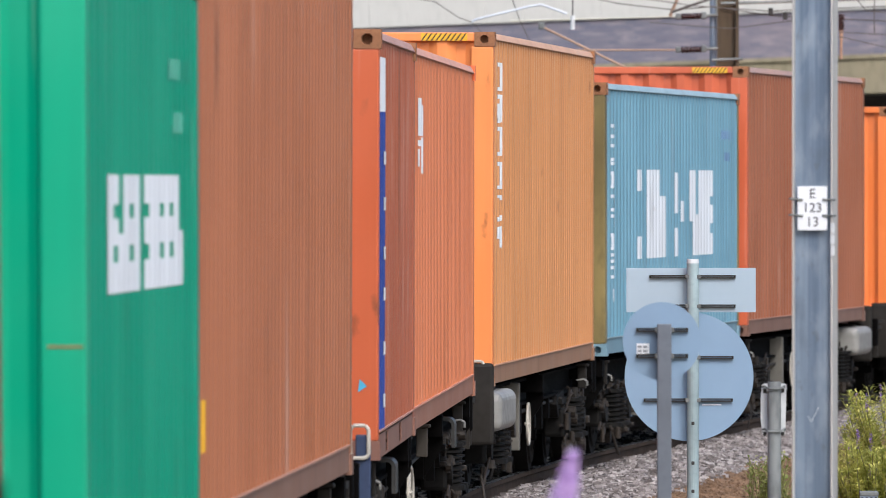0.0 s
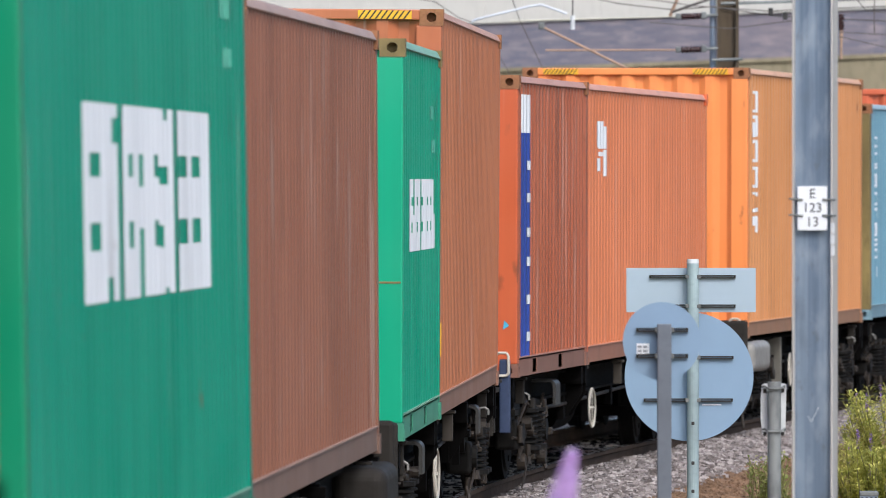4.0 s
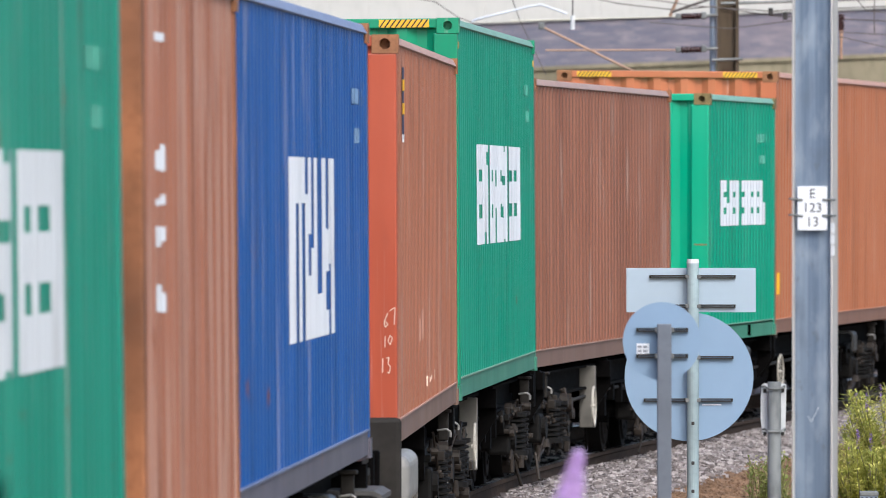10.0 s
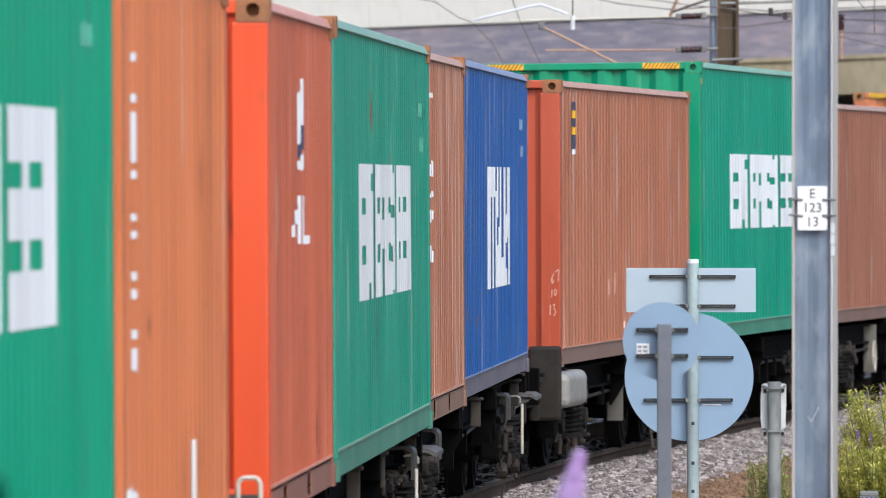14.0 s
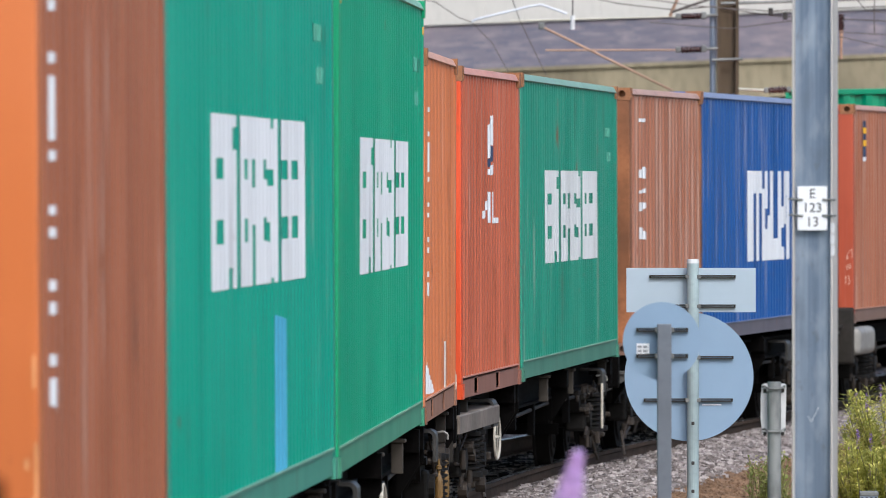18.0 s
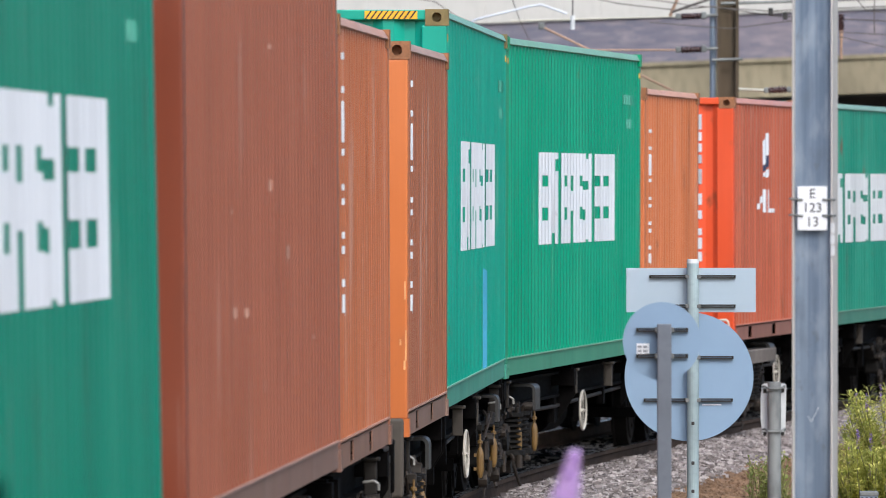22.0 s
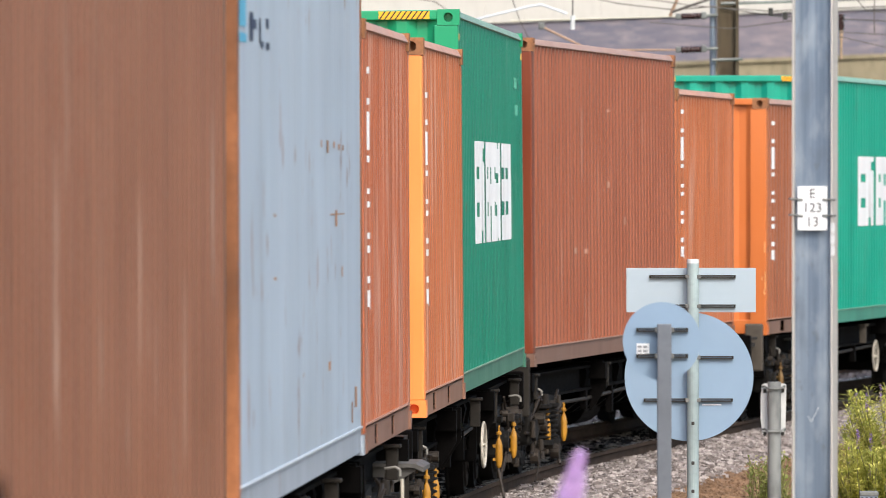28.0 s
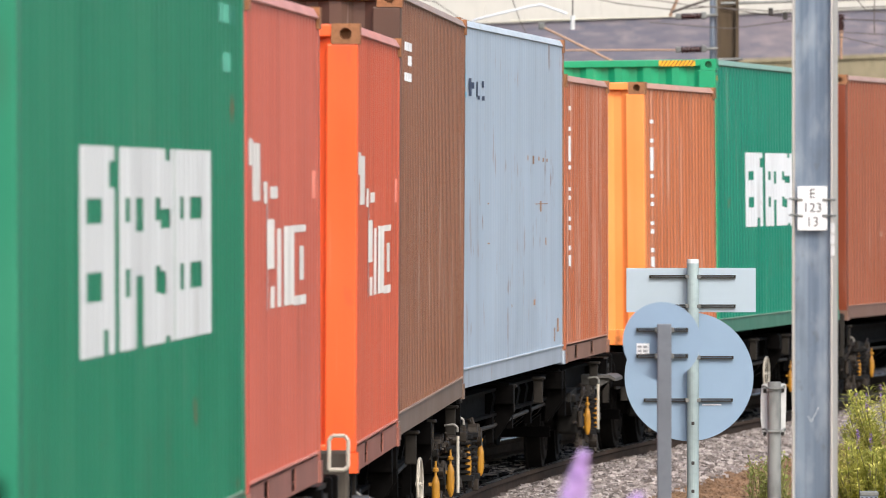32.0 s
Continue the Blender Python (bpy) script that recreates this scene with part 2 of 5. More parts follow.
# ---------------------------------------------------------------- mesh helpers
def box(bm, x0, x1, y0, y1, z0, z1):
    v = [bm.verts.new(p) for p in ((x0, y0, z0), (x1, y0, z0), (x1, y1, z0), (x0, y1, z0), (x0, y0, z1), (x1, y0, z1), (x1, y1, z1), (x0, y1, z1))]
    for f in ((3, 2, 1, 0), (4, 5, 6, 7), (0, 1, 5, 4), (1, 2, 6, 5), (2, 3, 7, 6), (3, 0, 4, 7)):
        bm.faces.new([v[i] for i in f])
    return bm


def soft_box(bm, x0, x1, y0, y1, z0, z1, r=0.01, seg=2):
    t = bmesh.new()
    box(t, x0, x1, y0, y1, z0, z1)
    bmesh.ops.bevel(t, geom=t.edges[:], offset=r, segments=seg, affect="EDGES", profile=0.5)
    return join(bm, t)


def join(bm, other):
    made = [bm.verts.new(v.co) for v in other.verts]
    other.verts.index_update()
    for f in other.faces:
        bm.faces.new([made[v.index] for v in f.verts])
    other.free()
    return bm


def tube(bm, p0, p1, r, n=10, r1=None):
    p0, p1 = Vector(p0), Vector(p1)
    q = (p1 - p0).to_track_quat("Z", "Y")
    a, b = [], []
    for i in range(n):
        w = Vector((math.cos(2 * math.pi * i / n), math.sin(2 * math.pi * i / n), 0))
        a.append(bm.verts.new(p0 + q @ (w * r)))
        b.append(bm.verts.new(p1 + q @ (w * (r if r1 is None else r1))))
    for i in range(n):
        j = (i + 1) % n
        bm.faces.new((a[i], a[j], b[j], b[i]))
    bm.faces.new(a[::-1])
    bm.faces.new(b)
    return bm


def pipe(bm, pts, r, n=8):
    for a, b in zip(pts, pts[1:]):
        tube(bm, a, b, r, n)
    return bm


def sweep(bm, profile, axis, a, b):
    """A closed outline in the plane across axis ('x' or 'y' or 'z'), drawn out from a to b."""
    put = {"x": lambda p, t: (t, p[0], p[1]), "y": lambda p, t: (p[0], t, p[1]), "z": lambda p, t: (p[0], p[1], t)}[axis]
    va = [bm.verts.new(put(p, a)) for p in profile]
    vb = [bm.verts.new(put(p, b)) for p in profile]
    k = len(profile)
    for i in range(k):
        j = (i + 1) % k
        bm.faces.new((va[i], va[j], vb[j], vb[i]))
    bm.faces.new(va[::-1])
    bm.faces.new(vb)
    return bm


def disc(bm, c, r, y0, y1, n=40):
    return sweep(bm, [(c[0] + r * math.cos(2 * math.pi * i / n), c[1] + r * math.sin(2 * math.pi * i / n)) for i in range(n)], "y", y0, y1)


def lathe(bm, rings, n=16):
    """A turned solid about z: rings of (radius, height)."""
    loops = [[bm.verts.new((r * math.cos(2 * math.pi * i / n), r * math.sin(2 * math.pi * i / n), z)) for i in range(n)] for r, z in rings]
    for a, b in zip(loops, loops[1:]):
        for i in range(n):
            j = (i + 1) % n
            bm.faces.new((a[i], a[j], b[j], b[i]))
    bm.faces.new(loops[0][::-1])
    bm.faces.new(loops[-1])
    return bm


MESHES = {}


def mesh_of(bm, name, smooth=False):
    bmesh.ops.recalc_face_normals(bm, faces=bm.faces[:])
    me = bpy.data.meshes.new(name)
    bm.to_mesh(me)
    bm.free()
    if smooth:
        for p in me.polygons:
            p.use_smooth = True
    return me


def part(name, bm, mat, parent=None, label="", at=None, smooth=False):
    """Links a bmesh or a mesh as one object under a thing or a part."""
    me = mesh_of(bm, name, smooth) if isinstance(bm, bmesh.types.BMesh) else bm
    ob = new(name, me)
    if not me.materials:
        me.materials.append(mat)
    ob.material_slots[0].link = "OBJECT"
    ob.material_slots[0].material = mat
    if parent is not None:
        ob.parent = parent
    if at is not None:
        ob.matrix_basis = at
    if label:
        ob["label"] = label
    return ob


def cached(key, build):
    if key not in MESHES:
        bm = bmesh.new()
        build(bm)
        MESHES[key] = mesh_of(bm, key[0])
    return MESHES[key]


# ---------------------------------------------------------------- the line of the track
# curvature along the line, then the train's speed
ARC_AT = [-50, -30, -20, -10, 0, 10, 20, 30, 45, 70]
ARC_BEND = [0.002238, -0.001178, 0.000089, -0.001471, 0.003063, 0.004901, 0.003732, -0.000043, 0.001735, 0.001254]
_s = np.arange(-400.0, 300.0, 0.25)
_k = np.where((_s < -60) | (_s > 120), 0.0, np.interp(_s, ARC_AT, ARC_BEND))
_h = np.concatenate([[0], np.cumsum((_k[1:] + _k[:-1]) / 2 * 0.25)])
_h = _h - np.interp(0, _s, _h) + 0.042765
_x = np.concatenate([[0], np.cumsum(np.sin((_h[1:] + _h[:-1]) / 2) * 0.25)])
_y = np.concatenate([[0], np.cumsum(np.cos((_h[1:] + _h[:-1]) / 2) * 0.25)])
_x += -1.0396 - np.interp(0, _s, _x)
_y += 76.219 - np.interp(0, _s, _y)


def line(s, off=0.0):
    h = float(np.interp(s, _s, _h))
    return float(np.interp(s, _s, _x)) + off * math.cos(h), float(np.interp(s, _s, _y)) - off * math.sin(h), h


SPEED_AT = [0, 1.5, 3, 4.5, 6, 7.5, 9, 10.5, 12, 13.5, 15, 16.5, 18, 19.5, 21, 22.5, 24, 25.5, 27, 28.5, 30, 32]
SPEED = [6.325, 6.349, 6.361, 6.429, 6.611, 6.604, 6.549, 6.683, 6.894, 6.866, 6.906, 7.035, 7.166, 7.098, 7.095, 7.213, 7.129, 7.345, 7.467, 7.421, 7.492, 7.482]
_t = np.linspace(0, 32, 641)
_v = np.interp(_t, SPEED_AT, SPEED)
_d = np.concatenate([[0], np.cumsum((_v[1:] + _v[:-1]) / 2 * 0.05)])


def gone(t):
    return float(np.interp(t, _t, _d))


def lean(s):
    """Cant of the track, degrees; negative leans to the left."""
    return float(np.interp(s, [-45, -35, -25, -15, -5, 5, 15], [-0.48, -0.59, -0.28, -0.15, -0.06, -0.0, -0.09]))


def on_track(front, rear, t):
    """Pose of a wagon whose bogie pins lie at those lengths along the train."""
    a, b = line(front + gone(t)), line(rear + gone(t))
    h = math.atan2(a[0] - b[0], a[1] - b[1])
    m = pose((a[0] + b[0]) / 2, (a[1] + b[1]) / 2, 0, 0, 0, -math.degrees(h))
    return m @ pose(0, 0, 2.3) @ pose(0, 0, 0, 0, lean((front + rear) / 2 + gone(t)), 0) @ pose(0, 0, -2.3)


# ---------------------------------------------------------------- ground and track
def strip(bm, s0, s1, step, section):
    """A band along the line: section is a list of (offset, height)."""
    rows = []
    n = int(round((s1 - s0) / step))
    for i in range(n + 1):
        s = s0 + (s1 - s0) * i / n
        rows.append([bm.verts.new((*line(s, o)[:2], z)) for o, z in section])
    for a, b in zip(rows, rows[1:]):
        for i in range(len(section) - 1):
            bm.faces.new((a[i], a[i + 1], b[i + 1], b[i]))
    return rows


def build_ground():
    bm = bmesh.new()
    bmesh.ops.create_grid(bm, x_segments=8, y_segments=8, size=2500)
    part("ground", bm, M_GROUND, at=pose(0, 1200, -0.46))
    tagged(bpy.data.objects["ground"], "dark rough grass and soil beside the railway", "ground", kind="structure")
    bm = bmesh.new()
    strip(bm, -120, 200, 1.0, [(-8.4, -0.45), (-6.6, -0.2), (-1.9, -0.19), (0.8, -0.19), (0.87, -0.135), (1.6, -0.135), (2.05, -0.215), (2.1, -0.47)])
    bank = bmesh.new()
    strip(bank, -120, 200, 1.0, [(2.0, -0.2), (2.2, -0.236), (3.4, -0.452), (3.45, -0.47)])
    tagged(part("soil_bank", bank, M_DIRT), "dry brown soil at the foot of the ballast", "soil", kind="structure")
    # a darker strip between the rails of each track
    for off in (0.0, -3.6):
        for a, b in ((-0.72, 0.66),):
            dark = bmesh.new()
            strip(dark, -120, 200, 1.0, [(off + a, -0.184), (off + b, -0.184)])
            tagged(part("dark_trackbed", dark, M_BED_DARK), "dark ballast between the rails", "ballast", kind="structure")
    bed = part("ballast_bed", bm, M_BALLAST)
    tagged(bed, "grey pink granite ballast bed under the tracks", "ballast", kind="structure")


def rail_section():
    return [(-0.036, 0.0), (0.036, 0.0), (0.036, -0.036), (0.009, -0.05), (0.009, -0.13), (0.075, -0.145), (0.075, -0.159),
            (-0.075, -0.159), (-0.075, -0.145), (-0.009, -0.13), (-0.009, -0.05), (-0.036, -0.036), (-0.036, 0.0)]


def build_track(off, s0, s1, sleepers):
    root = new("railway_track")
    tagged(root, "curved railway track with rusty rails on concrete sleepers", "railway track", group="railway tracks", kind="structure")
    for side in (-0.753, 0.753):
        bm = bmesh.new()
        strip(bm, s0, s1, 1.0, [(off + side + o, z) for o, z in rail_section()])
        part("rail", bm, M_RAIL, root, "rusty steel rail")
        bm = bmesh.new()
        strip(bm, s0, s1, 1.0, [(off + side - 0.03, 0.001), (off + side - 0.024, 0.004), (off + side + 0.024, 0.004), (off + side + 0.03, 0.001)])
        part("rail_head", bm, M_RAILTOP, root, "shiny worn running surface")
    me = cached(("sleeper",), lambda b: sweep(b, [(-0.13, -0.34), (0.13, -0.34), (0.1, -0.162), (-0.1, -0.162)], "x", -1.25, 1.25))
    for i in range(sleepers):
        x, y, h = line(-12 + i * 0.65, off)
        part("sleeper", me, M_SLEEPER, root, at=pose(x, y, 0, 0, 0, -math.degrees(h)))


def pebble_rock(rng):
    """A rough eight-cornered stone."""
    c = np.array([(x, y, z) for x in (-1, 1) for y in (-1, 1) for z in (-1, 1)], float)
    return c * rng.uniform(0.55, 1.0, (8, 3)) + rng.uniform(-0.2, 0.2, (8, 3))


def build_stones(name, label, count, seed, lo, hi, mat, thin=True, big=0.038):
    rng = np.random.default_rng(seed)
    faces0 = np.array([(0, 1, 3, 2), (4, 6, 7, 5), (0, 4, 5, 1), (2, 3, 7, 6), (0, 2, 6, 4), (1, 5, 7, 3)])
    shapes = [pebble_rock(rng) for _ in range(30)]
    verts, faces = [], []
    n = 0
    for _ in range(count):
        s = rng.uniform(4, 48) if rng.random() < 0.85 else rng.uniform(0, 75)
        o = rng.uniform(lo, hi)
        if abs(abs(o) - 0.753) < 0.09:
            continue
        z = -0.185 if o < 0.8 else (-0.125 if o < 1.6 else -0.125 - (o - 1.6) * 0.18)
        if thin and o > 2.0 and rng.random() < (o - 1.85) * 3.2:
            continue
        x, y, h = line(s, o)
        k = rng.uniform(0.4 * big, big)
        a, b = rng.uniform(0, 6.283), rng.uniform(-0.7, 0.7)
        ra = np.array([[math.cos(a), -math.sin(a), 0], [math.sin(a), math.cos(a), 0], [0, 0, 1]])
        rb = np.array([[1, 0, 0], [0, math.cos(b), -math.sin(b)], [0, math.sin(b), math.cos(b)]])
        verts.append((shapes[rng.integers(30)] * k * np.array([1.2, 1.0, 0.9])) @ rb.T @ ra.T + np.array([x, y, z]))
        faces.append(faces0 + n)
        n += 8
    me = bpy.data.meshes.new(name)
    me.from_pydata(np.concatenate(verts).tolist(), [], np.concatenate(faces).tolist())
    tagged(part(name, me, mat), label, "ballast", kind="stuff")


build_ground()
build_track(0.0, -120, 200, 110)
build_track(-3.6, -120, 200, 90)


# ---------------------------------------------------------------- bridge behind
def build_bridge():
    y0 = 190.0
    root = new("road_bridge")
    root.matrix_basis = pose(0, y0, 0, 0, -2.15, 0)
    tagged(root, "brick and concrete road bridge with pale parapet panels", "bridge", kind="structure")
    part("beam", box(bmesh.new(), -40, 60, 0, 0.7, 4.05, 4.72), M_CONC, root, "stained buff concrete edge beam")
    part("beam_lip", box(bmesh.new(), -40, 60, -0.06, 0.7, 4.724, 4.80), M_CONC, root)
    part("spandrel", box(bmesh.new(), -40, 60, 0.08, 0.6, 4.80, 5.66), M_BRICK, root, "blue-grey brindled brick wall")
    part("deck", box(bmesh.new(), -40, 60, 0.7, 14, 4.1, 4.6), M_CONC, root)
    part("abutment", box(bmesh.new(), -40, -22, 0.75, 13.9, -1.5, 4.09), M_BRICK, root)
    part("abutment", box(bmesh.new(), 36, 60, 0.75, 13.9, -3.5, 4.09), M_BRICK, root)
    # unseen wall, added to block the sky and darken the opening
    part("opening_backing", box(bmesh.new(), -21.99, 35.99, 13.0, 13.9, -3.5, 4.09), M_BRICK, root, "added brick wall that keeps the bridge opening dark")
    me = cached(("parapet_panel",), lambda b: soft_box(b, -0.369, 0.369, 0.0, 0.3, 5.664, 7.1, 0.006))
    for i in range(40):
        part("parapet_panel", me, M_PANEL, root, at=pose(-6 + i * 0.74, 0.02, 0))
    part("parapet", box(bmesh.new(), -40, 60, 0.34, 0.6, 5.664, 7.05), M_PANEL, root)


build_bridge()

# ---------------------------------------------------------------- containers
HALF_W = 1.219
POST = 0.165


def ribs(lo, hi, want):
    n = max(1, round((hi - lo) / want))
    return (hi - lo) / n, n


def rib_stations(lo, hi, want):
    """Corners of a folded sheet: position and depth share."""
    p, n = ribs(lo, hi, want)
    out = []
    for i in range(n):
        a = lo + i * p
        out += [(a, 0.0), (a + 0.26 * p, 0.0), (a + 0.505 * p, 1.0), (a + 0.755 * p, 1.0)]
    out.append((hi, 0.0))
    return out


def depth_at(st, u):
    for (a, da), (b, db) in zip(st, st[1:]):
        if a <= u <= b:
            return da + (db - da) * (u - a) / max(1e-6, b - a)
    return 0.0


SIDE_DEPTH = 0.036


def side_sheet(bm, L, H, deep=1.0):
    st = rib_stations(-L / 2 + POST, L / 2 - POST, 0.278)
    zs = (0.165, H - 0.066)
    rows = [[bm.verts.new((HALF_W - 0.012 - SIDE_DEPTH * deep * d, u, z)) for z in zs] for u, d in st]
    back = [[bm.verts.new((HALF_W - 0.016 - SIDE_DEPTH * deep * d, u, z)) for z in zs] for u, d in st]
    for a, b in zip(rows, rows[1:]):
        bm.faces.new((a[0], b[0], b[1], a[1]))
    for a, b in zip(back, back[1:]):
        bm.faces.new((b[0], a[0], a[1], b[1]))


def end_sheet(bm, H):
    """End wall across the container, at y = 0 facing -y."""
    st = rib_stations(-HALF_W + POST, HALF_W - POST, 0.30)
    zs = (0.16, H - 0.07)
    rows = [[bm.verts.new((u, 0.02 + 0.045 * d, z)) for z in zs] for u, d in st]
    for a, b in zip(rows, rows[1:]):
        bm.faces.new((a[0], b[0], b[1], a[1]))


def casting(bm):
    """Corner casting, right rear lower, with holes in the end and the side."""
    x0, x1, y0, y1, z0, z1 = HALF_W - 0.162, HALF_W + 0.004, -0.004, 0.178, 0.0, 0.118
    ring = [(math.cos(math.pi * (i + 0.5) / 4), math.sin(math.pi * (i + 0.5) / 4)) for i in range(8)]

    def plate(point):
        corner = [(-1, -1), (1, -1), (1, 1), (-1, 1)]
        mids = []
        for cx, cy in ring:
            k = max(abs(cx), abs(cy))
            mids.append(bm.verts.new(point(cx / k, cy / k, 0)))
        inner = [bm.verts.new(point(cx * 0.44, cy * 0.62, 0)) for cx, cy in ring]
        deep = [bm.verts.new(point(cx * 0.4, cy * 0.56, 0.07)) for cx, cy in ring]
        cs = {c: bm.verts.new(point(c[0], c[1], 0)) for c in corner}
        for i in range(8):
            j = (i + 1) % 8
            bm.faces.new((mids[i], mids[j], inner[j], inner[i]))
            bm.faces.new((inner[i], inner[j], deep[j], deep[i]))
            if i % 2 == 0:
                c = (1 if ring[i][0] + ring[j][0] > 0.01 else -1, 1 if ring[i][1] + ring[j][1] > 0.01 else -1)
                if abs(ring[i][0] + ring[j][0]) > 0.01 and abs(ring[i][1] + ring[j][1]) > 0.01:
                    bm.faces.new((mids[i], cs[c], mids[j]))
        bm.faces.new(deep)

    plate(lambda u, v, d: ((x0 + x1) / 2 + u * (x1 - x0) / 2, y0 + d, (z0 + z1) / 2 + v * (z1 - z0) / 2))
    plate(lambda u, v, d: (x1 - d, (y0 + y1) / 2 + u * (y1 - y0) / 2, (z0 + z1) / 2 + v * (z1 - z0) / 2))
    v = [bm.verts.new(p) for p in ((x0, y0, z0), (x1, y0, z0), (x1, y1, z0), (x0, y1, z0), (x0, y0, z1), (x1, y0, z1), (x1, y1, z1), (x0, y1, z1))]
    for f in ((3, 2, 1, 0), (4, 5, 6, 7), (2, 3, 7, 6), (3, 0, 4, 7)):
        bm.faces.new([v[i] for i in f])


def bottom_rail(bm, L):
    if L > 8:
        box(bm, HALF_W - 0.09, HALF_W - 0.012, -L / 2 + POST, L / 2 - POST, 0.02, 0.162)
    else:
        cuts = [-L / 2 + POST, -1.7, -1.34, 0.5, 0.86, L / 2 - POST]
        for a, b in zip(cuts[0::2], cuts[1::2]):
            box(bm, HALF_W - 0.02, HALF_W - 0.012, a, b, 0.02, 0.15)
        box(bm, HALF_W - 0.09, HALF_W - 0.012, -L / 2 + POST, L / 2 - POST, 0.142, 0.15)
        box(bm, HALF_W - 0.09, HALF_W - 0.012, -L / 2 + POST, L / 2 - POST, 0.004, 0.02)


def decal(name, rects, mat, root, L, label="", lift=0.0, deep=1.0):
    """Markings on the right side that follow the folds of its sheet. rects: from the rear end, start and end, then the heights
    at the start and, for a slanted piece, those at the end."""
    st = rib_stations(-L / 2 + POST, L / 2 - POST, 0.278)
    bm = bmesh.new()
    for v0, v1, *zs in rects:
        a, b = v0 - L / 2, v1 - L / 2
        za, zb = zs[:2], zs[-2:]
        us = sorted({a, b, *[u for u, _ in st if a < u < b]})
        row = []
        for u in us:
            k = (u - a) / (b - a)
            row.append([bm.verts.new((HALF_W - 0.0085 + lift - SIDE_DEPTH * deep * depth_at(st, u), u, p + (q - p) * k)) for p, q in zip(za, zb)])
        for p, q in zip(row, row[1:]):
            bm.faces.new((p[0], q[0], q[1], p[1]))
    return part(name, bm, mat, root, label)


BANDS = {"f": [(0, 1)], "g": [], "h": [(0, .26), (.40, .63), (.75, 1)], "w": [(.12, 1)], "x": [(0, .8), (.93, 1)], "r": [(.36, .58), (.75, 1)], "j": [(0, .25), (.37, .59), (.69, 1)],
         "k": [(.03, .59), (.69, .94)], "s": [(.3, .63), (.75, .98)], "u": [(0, .48)], "t": [(.75, 1)], "b": [(0, .24)], "l": [(0, .8)], "n": [(.0, .35), (.58, 1)], "v": [(0, .5)],
         "a": [(0, .14), (.36, .6)], "y": [(0, .62)], "c": [(0, .25), (.76, 1)], "m": [(.4, .64)], "e": [(0, .7)], "o": [(0, .33), (.5, .97)], "i": [(.4, 1)], "d": [(0, .45), (.73, 1)]}


def blocks(v0, v1, z0, z1, code):
    """Upright bars of a painted company mark, each a share of the length with the height bands of its letter in BANDS."""
    bars = [(w[0], float(w[1:])) for w in code.split()]
    total = sum(w for _, w in bars)
    out, v = [], v0
    for kind, w in bars:
        v2 = v + (v1 - v0) * w / total
        out += [(v, v2, z0 + a * (z1 - z0), z0 + b * (z1 - z0)) for a, b in BANDS[kind]]
        v = v2
    return out


MARK_WIDE = "f1 h2 f.4 w1 x1 g.9 f1 h1.2 f1 r1 f2 h1 j1 k.9 f.8 g.8 f.5 h1.4 f1 h2 f1 u.4 f1"
MARK_TALL = "f2.1 t.9 f1 t1 l1 n1 v.8 f1.2 b1.6 f1.2 a1 i.7 d.7 f.9"
MARK_SHORT = "f1.2 h.9 v1.1 f1 h1.2 f.8 g1 h1.2 f1.9 h1 f1 h1 f.6 v.8"
MARK_LOOSE = "c1.2 g1.1 m.6 f4 e2 g2.2 o1.3 g.9 m1.1 g1.6 i1.3 g.5 f.9 u.7 f3.6 j1"


def column(v0, v1, z0, z1, seed):
    """Stacked outline letters: each a list of upright and cross strokes."""
    rng = random.Random(seed)
    out, z = [], z1
    while z > z0 + 0.05:
        h = min(rng.choice([0.07, 0.09, 0.12, 0.16]), z - z0)
        a, b = (v0, v1) if rng.random() < 0.75 else (v0, v0 + 0.6 * (v1 - v0))
        kind = rng.choice("LCTIDN")
        bars = [(a, b, z - 0.032, z)] if kind in "LCTD" else []
        if kind in "CDL":
            bars.append((a, b, z - h, z - h + 0.03))
        w = 0.36 * (b - a)
        edge = b - w if kind in "LDT" else a
        lo = z - h + (0.03 if kind in "CDL" else 0)
        hi = z - (0.032 if kind in "LCTD" else 0)
        bars.append((edge, edge + w, lo, hi))
        if kind in "ND":
            bars.append((b - w * 0.7 if kind == "N" else a, b if kind == "N" else a + w * 0.7, lo, hi))
        out.append(bars)
        z -= h + rng.choice([0.03, 0.06, 0.1])
    return out


def dot_column(v0, v1, z0, z1):
    """An upright word of which the folds leave square dots, thin joining strokes and one solid letter."""
    h, w = z1 - z0, v1 - v0
    out = [[(v0, v1, z1 - b * h, z1 - a * h)] for a, b in ((0, .026), (.125, .15), (.357, .382), (.488, .51), (.54, .564), (.665, .69), (.717, .746), (.84, .868))]
    out += [[(v1 - 0.06 * w, v1, z1 - b * h, z1 - a * h)] for a, b in ((.03, .121), (.386, .484), (.568, .661))]
    out.append([(v0, v0 + 0.5 * w, z1 - .333 * h, z1 - .18 * h)])
    out.append([(v0, v0 + 0.4 * w, z1 - .95 * h, z1 - .9 * h, z1 - .97 * h, z1 - .895 * h), (v0 + 0.4 * w, v1, z1 - .97 * h, z1 - .895 * h, z1 - h, z1 - .905 * h)])
    return out


